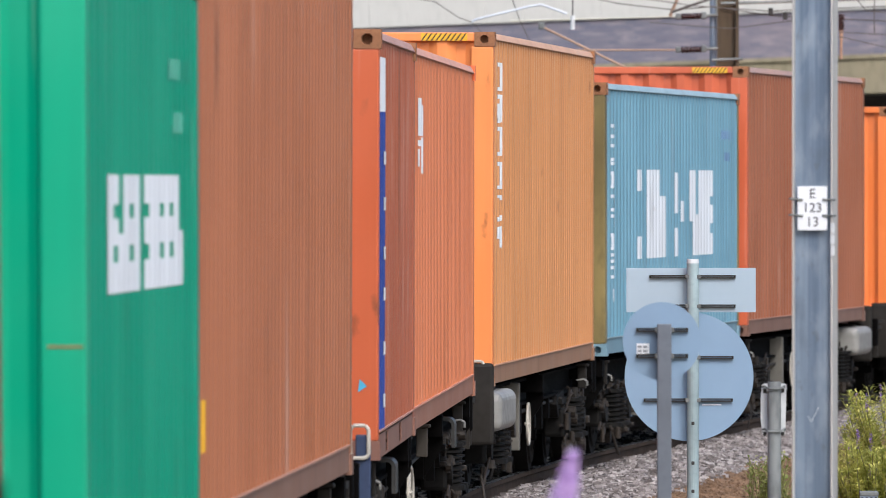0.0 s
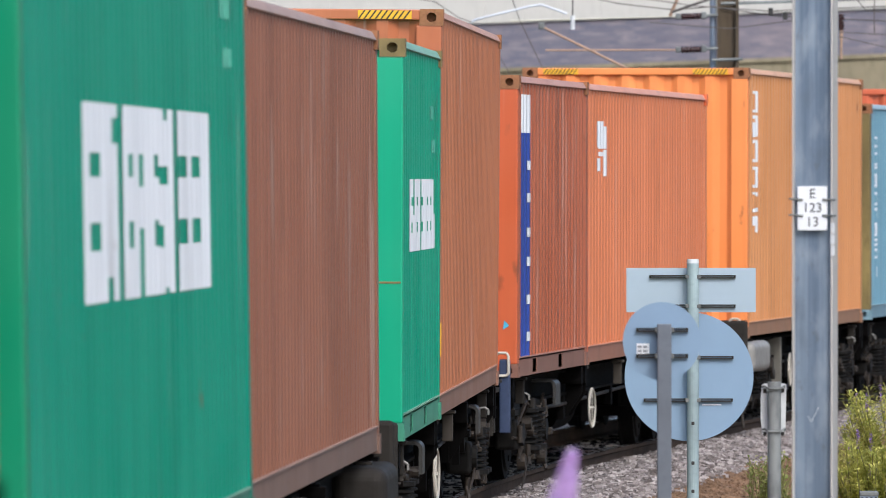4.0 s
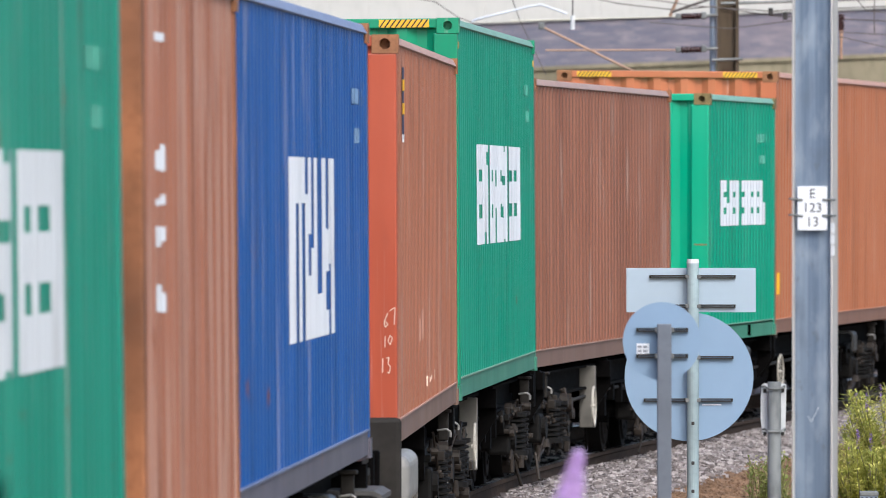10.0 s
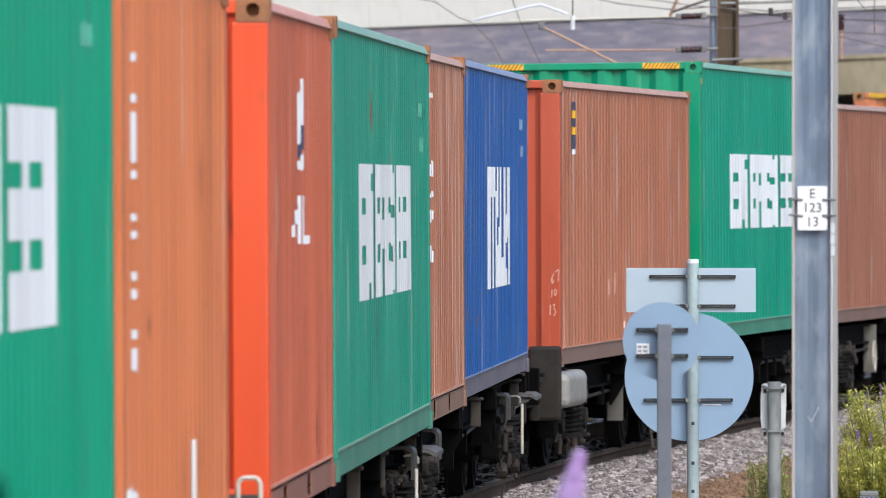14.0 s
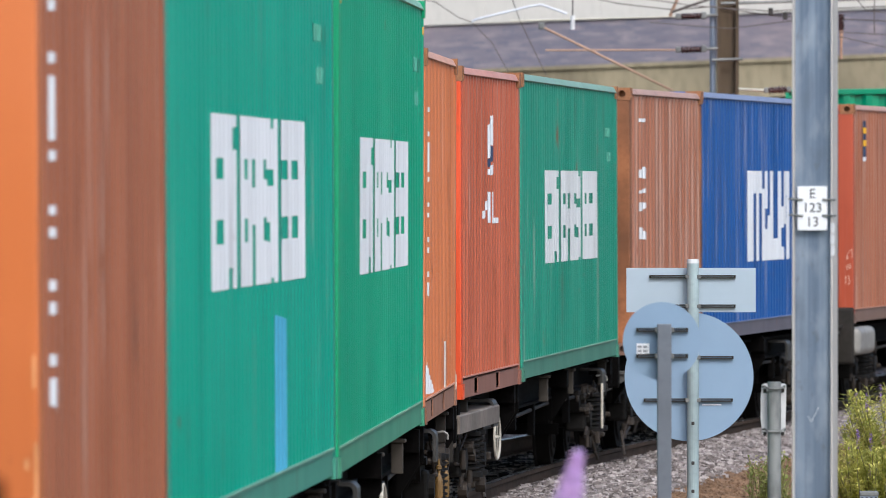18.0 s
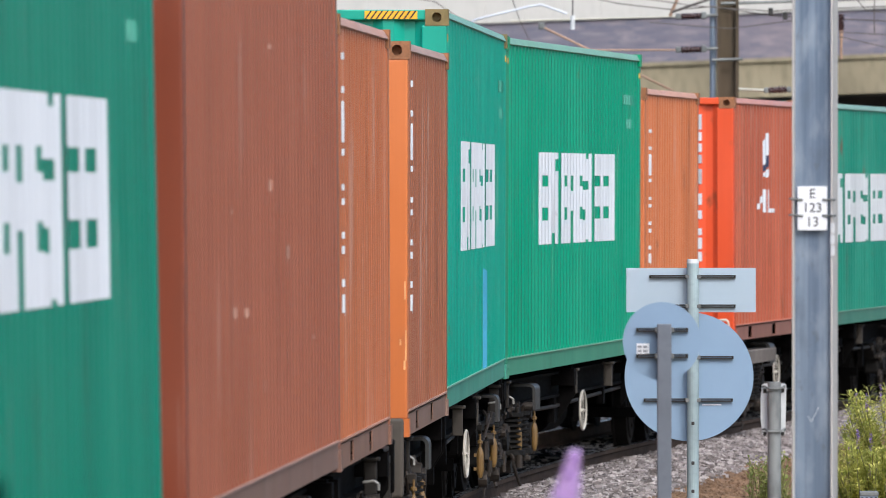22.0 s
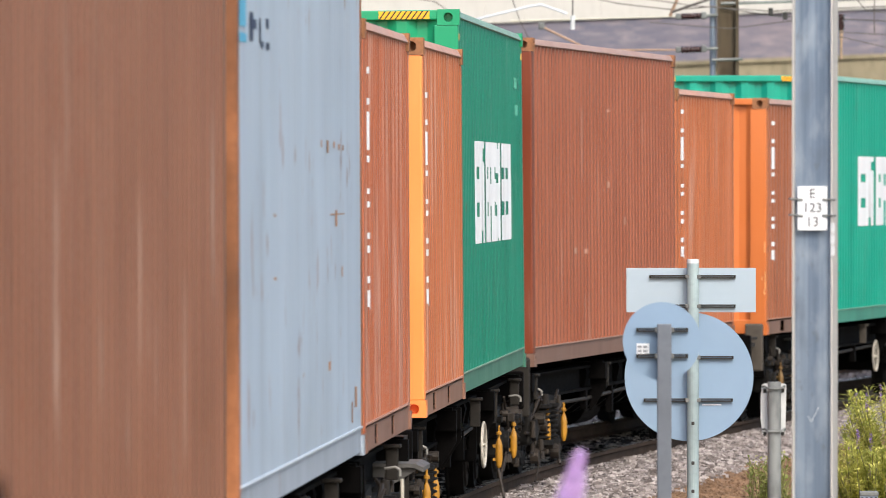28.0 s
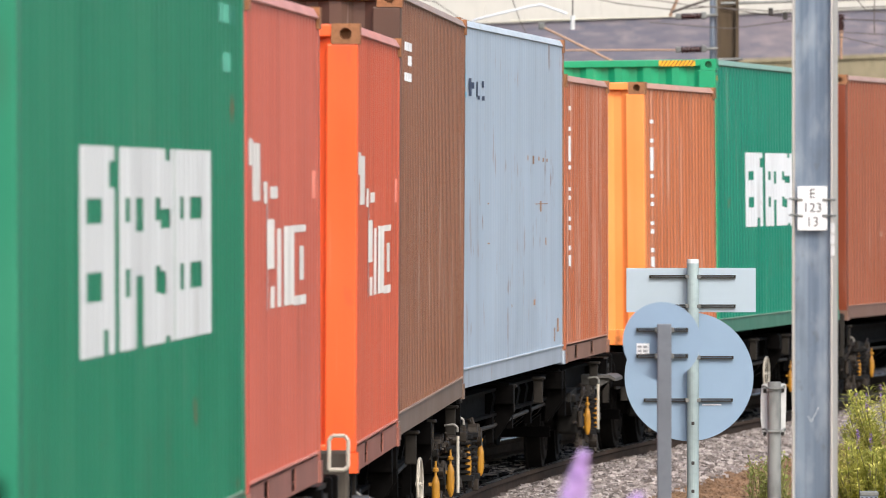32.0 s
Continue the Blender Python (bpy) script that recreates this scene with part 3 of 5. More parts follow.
def hook_column(v0, v1, z0, z1):
    """An upright word of which the folds leave brackets and slanted flecks."""
    h, m = z1 - z0, v1 - 0.35 * (v1 - v0)
    out = []
    for a, b in ((0, .152), (.345, .5), (.533, .68)):
        out.append([(m, v1, z1 - b * h, z1 - a * h), (v0, m, z1 - (a + .022) * h, z1 - a * h), (v0, m, z1 - b * h, z1 - (b - .02) * h)])
    out.append([(m, v1, z1 - .32 * h, z1 - .172 * h), (v0, m, z1 - .195 * h, z1 - .172 * h), (v0 + 0.3 * (v1 - v0), m, z1 - .31 * h, z1 - .22 * h), (v0, m, z1 - .325 * h, z1 - .3 * h)])
    out.append([(v0, v1, z1 - .72 * h, z1 - .71 * h, z1 - .74 * h, z1 - .712 * h)])
    out.append([(v0, v1, z1 - .855 * h, z1 - .835 * h, z1 - .85 * h, z1 - .82 * h)])
    out.append([(v0, m, z1 - .93 * h, z1 - .885 * h, z1 - .955 * h, z1 - .88 * h), (m, v1, z1 - .955 * h, z1 - .88 * h, z1 - h, z1 - .88 * h)])
    return out


def number_rows(L, H):
    out = []
    for i in range(9):
        if i != 4:
            out.append((L - 1.75 + i * 0.13, L - 1.65 + i * 0.13, H - 0.5 + 0.01 * (i % 2), H - 0.4))
    for i in range(4):
        out.append((L - 1.3 + i * 0.13, L - 1.2 + i * 0.13, H - 0.72, H - 0.63 - 0.01 * (i % 2)))
    return out


def hazard(bm, x0, x1, z0, z1, y, want):
    """Slanted stripes on the header; want 0 gives the dark ones, 1 the yellow ones."""
    n = 19
    w = (x1 - x0) / n
    for i in range(n):
        if i % 2 == want:
            a = x0 + i * w
            lo = max(x0, a - 0.022)
            vs = [(lo, y, z0), (min(x1, lo + 0.65 * w), y, z0), (min(x1, a + 0.65 * w + 0.022), y, z1), (min(x1, a + 0.022), y, z1)]
            bm.faces.new([bm.verts.new(p) for p in vs])


def container(L, high, mat, side_mat, low_mat, crest_mat, label, rusty=None, post_mat=None, deep=1.0, low_cast=None):
    H = 2.896 if high else 2.591
    root = new("shipping_container")
    tagged(root, label, "container", group="containers on the train")
    key = (round(L, 1), high)
    post_mat = post_mat or mat
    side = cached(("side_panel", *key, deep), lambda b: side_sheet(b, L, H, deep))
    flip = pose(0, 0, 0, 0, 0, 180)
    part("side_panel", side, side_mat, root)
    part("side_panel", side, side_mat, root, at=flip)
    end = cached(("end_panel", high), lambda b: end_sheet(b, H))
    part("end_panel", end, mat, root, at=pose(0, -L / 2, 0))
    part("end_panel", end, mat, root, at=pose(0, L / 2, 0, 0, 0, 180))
    rail = cached(("bottom_rail", *key), lambda b: bottom_rail(b, L))
    part("bottom_rail", rail, low_mat, root)
    part("bottom_rail", rail, low_mat, root, at=flip)
    # ledge in the crest tone, a painted highlight along the seam
    ledge = cached(("bottom_ledge", *key), lambda b: box(b, HALF_W - 0.06, HALF_W - 0.001, -L / 2 + POST, L / 2 - POST, 0.1635, 0.174))
    part("bottom_ledge", ledge, crest_mat, root, "bleached weld ledge, paled further for light from above")
    part("bottom_ledge", ledge, crest_mat, root, "bleached weld ledge, paled further for light from above", at=flip)
    top = cached(("top_rail", *key), lambda b: sweep(b, [(HALF_W - 0.07, H - 0.066), (HALF_W - 0.006, H - 0.066), (HALF_W, H - 0.06), (HALF_W - 0.026, H - 0.012), (HALF_W - 0.036, H - 0.006), (HALF_W - 0.07, H - 0.006)], "y", -L / 2 + 0.17, L / 2 - 0.17))
    part("top_rail", top, crest_mat, root)
    part("top_rail", top, crest_mat, root, at=flip)
    head = cached(("header", high), lambda b: soft_box(b, -HALF_W + 0.16, HALF_W - 0.16, 0.0, 0.14, H - 0.078, H - 0.004, 0.01))
    sill = cached(("end_sill", high), lambda b: soft_box(b, -HALF_W + 0.16, HALF_W - 0.16, 0.0, 0.12, 0.01, 0.165, 0.01))
    for m in (pose(0, -L / 2, 0), pose(0, L / 2, 0, 0, 0, 180)):
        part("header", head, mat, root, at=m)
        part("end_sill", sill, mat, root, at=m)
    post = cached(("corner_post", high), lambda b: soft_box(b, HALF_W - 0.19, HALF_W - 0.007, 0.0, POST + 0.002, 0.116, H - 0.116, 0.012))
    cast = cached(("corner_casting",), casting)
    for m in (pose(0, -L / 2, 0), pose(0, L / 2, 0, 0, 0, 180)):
        # front posts take the side tone, with the duller light painted into it
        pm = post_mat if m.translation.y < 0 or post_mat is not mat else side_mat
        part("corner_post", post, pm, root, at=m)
        part("corner_post", post, pm, root, at=m @ pose(-2 * HALF_W + 0.197, 0, 0))
        for z in (0.0, H - 0.118):
            for mm in (m @ pose(0, 0, z), m @ pose(-2 * HALF_W + 0.158, 0, z)):
                part("corner_casting", cast, (rusty or post_mat) if z else (low_cast if low_cast and m.translation.y < 0 else low_mat), root, at=mm)
    part("roof", box(bmesh.new(), -HALF_W + 0.06, HALF_W - 0.06, -L / 2 + 0.13, L / 2 - 0.13, H - 0.03, H - 0.012), mat, root)
    part("floor", box(bmesh.new(), -HALF_W + 0.1, HALF_W - 0.1, -L / 2 + 0.1, L / 2 - 0.1, 0.03, 0.14), M_WAGON, root)
    if high:
        for x0 in (0.62, -1.0):
            tape = bmesh.new()
            box(tape, x0, x0 + 0.38, -L / 2 - 0.003, -L / 2 + 0.001, H - 0.072, H - 0.012)
            tape = part("warning_tape", tape, M_YELLOW, root, "yellow warning tape")
            bm = bmesh.new()
            hazard(bm, x0, x0 + 0.38, H - 0.072, H - 0.012, -L / 2 - 0.0045, 1)
            part("tape_stripes", bm, M_BLACK_INK, tape, "slanted black stripes")
    return root


def side_tone(c, k):
    """A paint's tone on the sides: chalky fading, with their duller light painted in."""
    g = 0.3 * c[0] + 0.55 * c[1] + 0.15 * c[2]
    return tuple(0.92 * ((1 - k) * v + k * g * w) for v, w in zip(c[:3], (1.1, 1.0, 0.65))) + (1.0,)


GREEN = lin(0, 132, 107)
# length in feet, high cube, colour, label, rust, fade: from the head of the train to its tail
LOAD = [
    (40, 0, lin(220, 118, 54), "orange corrugated steel shipping container", 0.3),
    (40, 1, lin(154, 84, 54), "brown high-cube container with striped header", 0.25),
    (40, 0, lin(112, 154, 174), "faded teal container with white block lettering", 0.3),
    (40, 1, lin(204, 132, 74), "tan high-cube container with orange corner posts", 0.3),
    (40, 0, lin(206, 110, 66), "orange container with small white mark", 0.25),
    (20, 0, lin(166, 80, 50), "rust red container with blue and white strip", 0.45),
    (40, 1, lin(170, 96, 60), "brown high-cube container with yellow corner mark", 0.2),
    (20, 0, lin(0, 140, 110), "short bright green container with white block lettering", 0.1),
    (40, 0, lin(138, 82, 63), "dull brown corrugated steel container", 0.2),
    (40, 1, GREEN, "green high-cube container with white block lettering", 0.1),
    (40, 0, lin(160, 92, 66), "brown container with yellow and blue stripe", 0.2),
    (40, 0, lin(14, 77, 147), "blue container with tall white block lettering", 0.35),
    (20, 0, lin(156, 92, 68), "pinkish brown weathered short container", 0.45),
    (40, 0, lin(24, 130, 108), "weathered green container with white block lettering", 0.4),
    (20, 0, lin(182, 80, 50), "red short container with white and blue logo", 0.4),
    (20, 0, lin(192, 108, 62), "orange-brown short container with white letter column", 0.4),
    (40, 1, lin(0, 144, 110), "clean green high-cube container with white block lettering", 0.05),
    (40, 1, lin(0, 146, 124), "green high-cube container with pale blue repair stripe", 0.2),
    (20, 0, lin(146, 84, 56), "orange-brown short container with white letter column", 0.35),
    (20, 0, lin(170, 94, 54), "brown short container with white letter column", 0.35),
    (40, 1, lin(142, 78, 55), "dark red-brown high-cube container with scuffs", 0.25),
    (40, 1, lin(0, 119, 97), "green high-cube container with white block lettering", 0.1),
    (20, 0, lin(174, 98, 60), "orange-brown short container with white letter column", 0.3),
    (20, 0, lin(166, 90, 58), "brown short container with white letter column", 0.4),
    (40, 1, lin(170, 187, 206), "pale grey-blue high-cube container with rust streaks", 0.55),
    (40, 1, lin(126, 78, 59), "dark brown corrugated high-cube container", 0.25),
    (20, 0, lin(196, 72, 44), "bright orange-red short container with white marks", 0.3),
    (20, 0, lin(194, 82, 68), "faded red short container with white marks", 0.3),
    (40, 1, lin(10, 114, 84), "dull green high-cube container with white block lettering", 0.3),
]
# where each container's front end stands along the train, and its height over the deck
FRONT = [57.9, 42.57, 29.86, 16.96, 1.61, -10.65, -19.6, -31.86, -40.81, -53.86, -66.68, -81.76, -94.02, -100.99, -113.29, -122.07, -128.6, -141.29,
         -153.83, -162.7, -169.1, -182.3, -194.93, -203.48, -209.65, -222.62, -235.24, -244.24, -250.55]
LIFT = [0, 0.013, 0.017, -0.002, -0.012, -0.006, -0.002, 0, -0.006, 0.003, -0.006, 0.01, -0.016, -0.013, -0.025, -0.001, 0.005, 0.013, -0.003, 0.019,
        0.032, 0.047, 0.048, 0.041, 0.039, 0.015, -0.008, 0.021, 0]
# end paint where it differs: partly fresher, partly the ends' light and shade
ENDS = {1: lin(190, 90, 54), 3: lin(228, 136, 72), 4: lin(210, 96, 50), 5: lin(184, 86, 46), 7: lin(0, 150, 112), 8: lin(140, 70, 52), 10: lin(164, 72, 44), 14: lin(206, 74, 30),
        # 9, 16, 21 and 25 are darkened for the shade in the gaps
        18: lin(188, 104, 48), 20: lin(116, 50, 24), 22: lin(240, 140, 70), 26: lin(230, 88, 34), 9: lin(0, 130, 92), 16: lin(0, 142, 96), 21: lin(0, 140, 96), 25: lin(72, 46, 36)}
FEET = {40: 12.192, 20: 6.058}
DECK = 0.98
# depth of the folds in the side sheets, where it is not the usual one
FOLDS = {24: 0.16, 27: 0.7, 28: 0.8, **dict.fromkeys((1, 3, 4, 5, 6, 8, 10, 14, 15, 22, 23), 1.45), **dict.fromkeys((12, 18, 19), 1.7), 20: 1.8, 25: 2.0}
# how each container sits on its wagon: sideways shift, turn and lean
SEAT = [(0.0, 0.0, 0.0), (0.008, 0.06, 0.06), (0.008, 0.12, 0.02), (0.014, 0.21, 0.19), (0.01, -0.07, 0.12), (0.026, 0.15, 0.24), (0.009, -0.07, 0.58), (0.014, -0.06, 0.22),
        (-0.048, -0.33, -0.09), (0.023, 0.2, -0.43), (0.026, 0.1, -0.11), (0.0, -0.01, -0.07), (0.023, 0.03, -0.18), (0.04, -0.06, -0.19), (0.019, -0.04, -0.05), (-0.001, 0.03, 0.28),
        (0.007, -0.01, 0.23), (0.005, -0.04, 0.12), (0.014, -0.16, 0.13), (-0.004, 0.02, 0.0), (0.015, -0.11, -0.26), (-0.001, 0.02, -0.6), (0.04, 0.03, -0.44), (-0.006, 0.03, -0.04),
        (0.002, 0.1, -0.03), (0.005, -0.03, 0.44), (0.02, -0.01, 0.42), (-0.025, 0.09, 0.31), (-0.006, 0.04, 0.25)]

boxes_ = []
for i, (feet, high, colour, label, rust) in enumerate(LOAD):
    L = FEET[feet]
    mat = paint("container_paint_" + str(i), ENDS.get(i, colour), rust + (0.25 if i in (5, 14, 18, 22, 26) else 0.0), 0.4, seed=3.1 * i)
    greying = 0.0 if colour[1] > colour[0] else (0.06 if i in (15, 18, 19, 20, 22, 23) else 0.18)
    side_mat = paint("side_tone_paint_" + str(i), side_tone(colour, greying), rust, 0.36, seed=3.1 * i + 1, wear={12: 3.0, 24: 0.4, 8: 1.8, 10: 2.4, 6: 1.6, 15: 1.8, 19: 2.4, 25: 1.6, 5: 2.0, 11: 2.0, 13: 2.0, 14: 2.0, 18: 2.0, 22: 2.6, 23: 3.0, 26: 2.0}.get(i, 1.0))
    rusty_posts = {12: M_RUST_POST, 24: M_RUST_POST, 2: M_MUSTARD}.get(i)
    grimy = 0.3 if colour[1] > colour[0] and i != 11 and i != 24 else (0.8 if i in (10, 11, 25) else (0.35 if i == 24 else 0.7))
    low = tuple((1 - grimy) * a + grimy * g for a, g in zip(colour[:3], lin(98, 88, 80))) + (1.0,)
    low_mat = paint("grimy_rail_paint_" + str(i), low, rust, 0.5, seed=3.1 * i + 2)
    # paler crest tone: light from above painted in, with some fading
    crest = tuple(0.66 * a + 0.34 * g for a, g in zip(colour[:3], lin(182, 176, 164))) + (1.0,)
    crest_mat = paint("top_lit_rail_paint_" + str(i), crest, rust * 0.5, 0.45, seed=3.1 * i + 5)
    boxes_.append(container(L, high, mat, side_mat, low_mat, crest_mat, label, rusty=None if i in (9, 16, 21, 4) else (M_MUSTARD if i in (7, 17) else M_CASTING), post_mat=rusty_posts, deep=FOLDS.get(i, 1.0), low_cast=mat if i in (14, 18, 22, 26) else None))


for i in (9, 16, 17, 21):
    for y in (-5.97, 5.97):
        b = soft_box(bmesh.new(), 1.2, 1.2165, y - 0.04, y + 0.04, 2.66, 2.72, 0.008)
        part("seal_tag", b, M_TAG, boxes_[i], "small gold seal tag")
part("tan_streak", box(bmesh.new(), 1.06, 1.2, -3.0325, -3.0285, 1.015, 1.027), M_MUSTARD, boxes_[7], "thin tan scratch")


def clusters(rects):
    """Pieces sorted into groups that touch."""
    groups_ = []
    for r in rects:
        near = [g for g in groups_ if any(r[0] <= q[1] + 1e-6 and q[0] <= r[1] + 1e-6 and r[2] <= max(q[3::2]) + 1e-6 and q[2] <= max(r[3::2]) + 1e-6 for q in g)]
        for g in near:
            groups_.remove(g)
        groups_.append(sum(near, []) + [r])
    return groups_


def mark(i, name, rects, mat, label=""):
    L = FEET[LOAD[i][0]]
    if name == "letter_column":
        for bars in rects:
            for piece in clusters(bars):
                decal("letter", piece, mat, boxes_[i], L, label, deep=FOLDS.get(i, 1.0))
    elif name == "number_marking":
        for piece in rects:
            decal("number_bar", [piece], mat, boxes_[i], L, "faded small mark", deep=FOLDS.get(i, 1.0))
    else:
        for piece in clusters(rects):
            decal(name, piece, mat, boxes_[i], L, label, deep=FOLDS.get(i, 1.0))



for i, z0, z1 in ((9, 1.16, 1.95), (16, 1.115, 1.925), (17, 1.137, 1.96), (21, 1.125, 1.925)):
    mark(i, "block_lettering", blocks(2.85, 9.75, z0, z1, MARK_WIDE), M_WHITE_INK, "white painted block lettering")
for i, v1, z0, z1 in ((13, 9.5, 0.97, 1.775), (28, 9.98, 0.965, 1.8)):
    mark(i, "block_lettering", blocks(2.87, v1, z0, z1, MARK_WIDE), M_DULL_INK, "white painted block lettering")
for i in (7, 9, 13, 16, 17, 21, 28):
    mark(i, "number_marking", number_rows(FEET[LOAD[i][0]], 2.896 if LOAD[i][1] else 2.591), M_GREY_BAR)
mark(11, "block_lettering", blocks(4.3, 8.62, 0.8, 1.776, MARK_TALL), M_WHITE_INK, "tall white block lettering")
mark(11, "number_marking", number_rows(12.192, 2.591), M_FAINT)
mark(2, "block_lettering", blocks(2.84, 9.6, 0.9, 1.77, MARK_LOOSE), M_WHITE_INK, "white block lettering")
mark(2, "letter_column", column(0.55, 0.9, 0.45, 2.2, 2), M_WHITE_INK)
mark(2, "number_marking", number_rows(12.192, 2.591), M_FAINT)
mark(3, "letter_column", hook_column(0.5, 1.0, 1.12, 2.655), M_WHITE_INK)
mark(4, "white_mark", [(1.0, 1.25, 2.0, 2.245), (1.25, 1.6, 1.99, 2.245), (1.6, 1.95, 1.99, 2.2), (1.25, 1.6, 1.92, 1.96), (1.0, 1.3, 1.78, 1.9), (1.7, 2.0, 1.735, 1.98)], M_WHITE_INK)
mark(5, "blue_strip", [(0.42, 1.15, 0.17, 2.1)], M_BLUE_INK, "blue vertical strip")
mark(5, "white_strip", [(0.42, 1.15, 2.1, 2.43)], M_WHITE_INK)
decal("white_bars", [(0.75, 1.1, z, z + 0.08) for z in (0.3, 0.62, 0.95, 1.2, 1.5, 1.78)], M_WHITE_INK, boxes_[5], 6.058, lift=0.004)
mark(6, "yellow_mark", [(0.17, 0.5, 0.44, 0.68)], M_YELLOW)
mark(7, "block_lettering", blocks(1.05, 5.1, 1.21, 1.687, MARK_SHORT), M_WHITE_INK, "white block lettering")
mark(10, "stripe_blue", [(1.0, 1.45, 1.97, 2.4)], M_NAVY)
for z0 in (2.1, 2.25):
    decal("stripe_yellow", [(0.99, 1.46, z0, z0 + 0.07)], M_YELLOW, boxes_[10], 12.192, lift=0.004)
mark(10, "stripe_end", [(1.0, 1.45, 1.92, 1.97)], M_WHITE_INK)
for k, za, zb in ((0, 0.27, 0.34), (2, 0.29, 0.32), (3, 0.3, 0.33), (5, 0.29, 0.36)):
    mark(10, "scratch", [(5.67 + 0.278 * k, 5.71 + 0.278 * k, za, zb)], M_CHALK)
for k, za, zb in ((-5, 0.6, 0.75), (-3, 0.61, 0.81), (6, 0.61, 0.73), (10, 0.75, 0.81)):
    mark(10, "scratch", [(5.67 + 0.278 * k, 5.7 + 0.278 * k, za, zb)], M_FAINT_BROWN)
mark(12, "white_fleck", [(0.88, 1.15, 1.72, 1.78, 1.715, 1.84), (1.15, 1.44, 1.715, 1.84, 1.71, 1.8)], M_WHITE_INK)
mark(12, "white_fleck", [(0.88, 1.44, 1.565, 1.59, 1.575, 1.625)], M_WHITE_INK)
mark(12, "white_fleck", [(0.88, 1.44, 1.385, 1.48, 1.43, 1.475)], M_WHITE_INK)
mark(12, "white_fleck", [(0.88, 1.1, 1.12, 1.24, 1.115, 1.225), (1.1, 1.44, 1.115, 1.225, 1.11, 1.16)], M_WHITE_INK)
mark(12, "white_fleck", [(0.95, 1.3, 2.265, 2.3)], M_WHITE_INK)
for x0, x1, za, zb in ((1.196, 1.206, 0.5, 0.7), (1.186, 1.2, 0.44, 0.5), (1.19, 1.2, 0.9, 1.02), (1.16, 1.172, 0.6, 0.64)):
    part("worn_patch", soft_box(bmesh.new(), x0, x1, -3.0325, -3.0295, za, zb, 0.001), M_WORN_TAN, boxes_[18], "pale worn paint edge")
rng = random.Random(20)
for _ in range(16):
    v0, za = rng.uniform(2.5, 11.0), rng.uniform(0.35, 2.3)
    mark(20, "scuff", [(v0, v0 + rng.uniform(0.04, 0.12), za, za + rng.uniform(0.015, 0.1))], M_FAINT_BROWN)
# round two-coloured logo with two slanted letters under it
mark(14, "logo_white", [(2.8, 2.96, 1.86, 2.1, 1.9, 2.2), (2.96, 3.2, 2.0, 2.2, 1.98, 2.23), (3.2, 3.4, 1.98, 2.23, 2.0, 2.12)], M_WHITE_INK, "white upper curve of the logo")
mark(14, "logo_blue", [(2.8, 2.96, 1.8, 1.855, 1.82, 1.895), (2.96, 3.2, 1.82, 1.99, 1.86, 1.975), (3.2, 3.4, 1.86, 1.975, 1.94, 1.98)], M_NAVY, "navy lower curve of the logo")
mark(14, "logo_white", [(2.85, 3.1, 1.75, 1.79, 1.73, 1.815), (3.1, 3.4, 1.73, 1.815, 1.8, 1.88)], M_WHITE_INK, "white lower curve of the logo")
mark(14, "white_mark", [(2.22, 2.5, 1.38, 1.43, 1.42, 1.5), (2.5, 2.8, 1.43, 1.5, 1.52, 1.6), (2.8, 3.02, 1.36, 1.61)], M_WHITE_INK)
mark(14, "white_mark", [(3.16, 3.36, 1.4, 1.61), (3.16, 3.95, 1.355, 1.4)], M_WHITE_INK)
for i, z0, z1 in ((15, 0.83, 2.19), (18, 0.76, 2.34), (19, 0.835, 2.38), (22, 0.715, 2.225), (23, 0.81, 2.31)):
    mark(i, "letter_column", dot_column(0.62, 0.92, z0, z1), M_WHITE_INK, "column of white lettering")
for bars in column(0.77, 0.87, 0.85, 2.41, 44):
    bm = bmesh.new()
    for _, _, z0, z1 in bars:
        box(bm, 0.77, 0.87, -3.029 - 0.004 + 0.02, -3.029 + 0.021, z0, z1)
    part("letter", bm, M_WHITE_INK, boxes_[14], "white letter on the end wall")
mark(15, "scratch", [(3.75, 4.05, 0.17, 0.5, 0.17, 0.515)], M_WORN_WHITE, "pale worn streak")
mark(17, "repair_stripe", [(7.3, 8.15, 0.17, 0.97, 0.17, 0.94)], M_BLUE_PATCH, "pale blue touched-up stripe")
mark(24, "black_marking", [(1.1, 1.35, 2.3, 2.44), (1.35, 1.7, 2.36, 2.41)], M_NAVY)
mark(24, "black_marking", [(1.85, 2.05, 2.3, 2.42), (2.05, 2.3, 2.28, 2.31)], M_NAVY)
mark(24, "black_marking", [(2.45, 2.65, 2.38, 2.43)], M_NAVY)
mark(24, "black_marking", [(2.45, 2.75, 2.275, 2.31)], M_NAVY)
mark(24, "blue_label", [(0.3, 0.75, 2.36, 2.6)], M_BLUE_PATCH, "torn blue label")
mark(24, "blue_label", [(0.3, 0.9, 2.285, 2.33)], M_BLUE_PATCH, "torn blue label")
# rust marks where old lettering and dents have bled
for v0, v1, za, zb in ((7.6, 7.72, 1.81, 1.85), (8.2, 8.42, 1.78, 1.85), (8.95, 9.05, 1.81, 1.845), (9.5, 9.6, 1.8, 1.835), (10.0, 10.08, 1.8, 1.83), (8.6, 10.1, 1.434, 1.441), (9.18, 9.3, 1.37, 1.46),
                       (9.8, 9.95, 1.08, 1.14), (8.38, 8.52, 0.57, 0.62), (5.7, 5.82, 0.585, 0.61), (3.1, 3.25, 1.125, 1.138), (3.1, 3.2, 1.445, 1.457), (11.3, 11.5, 0.3, 0.42), (10.9, 11.1, 0.22, 0.34)):
    mark(24, "rust_mark", [(v0, v1, za, zb)], M_RUST_MARK, "brown rust mark")
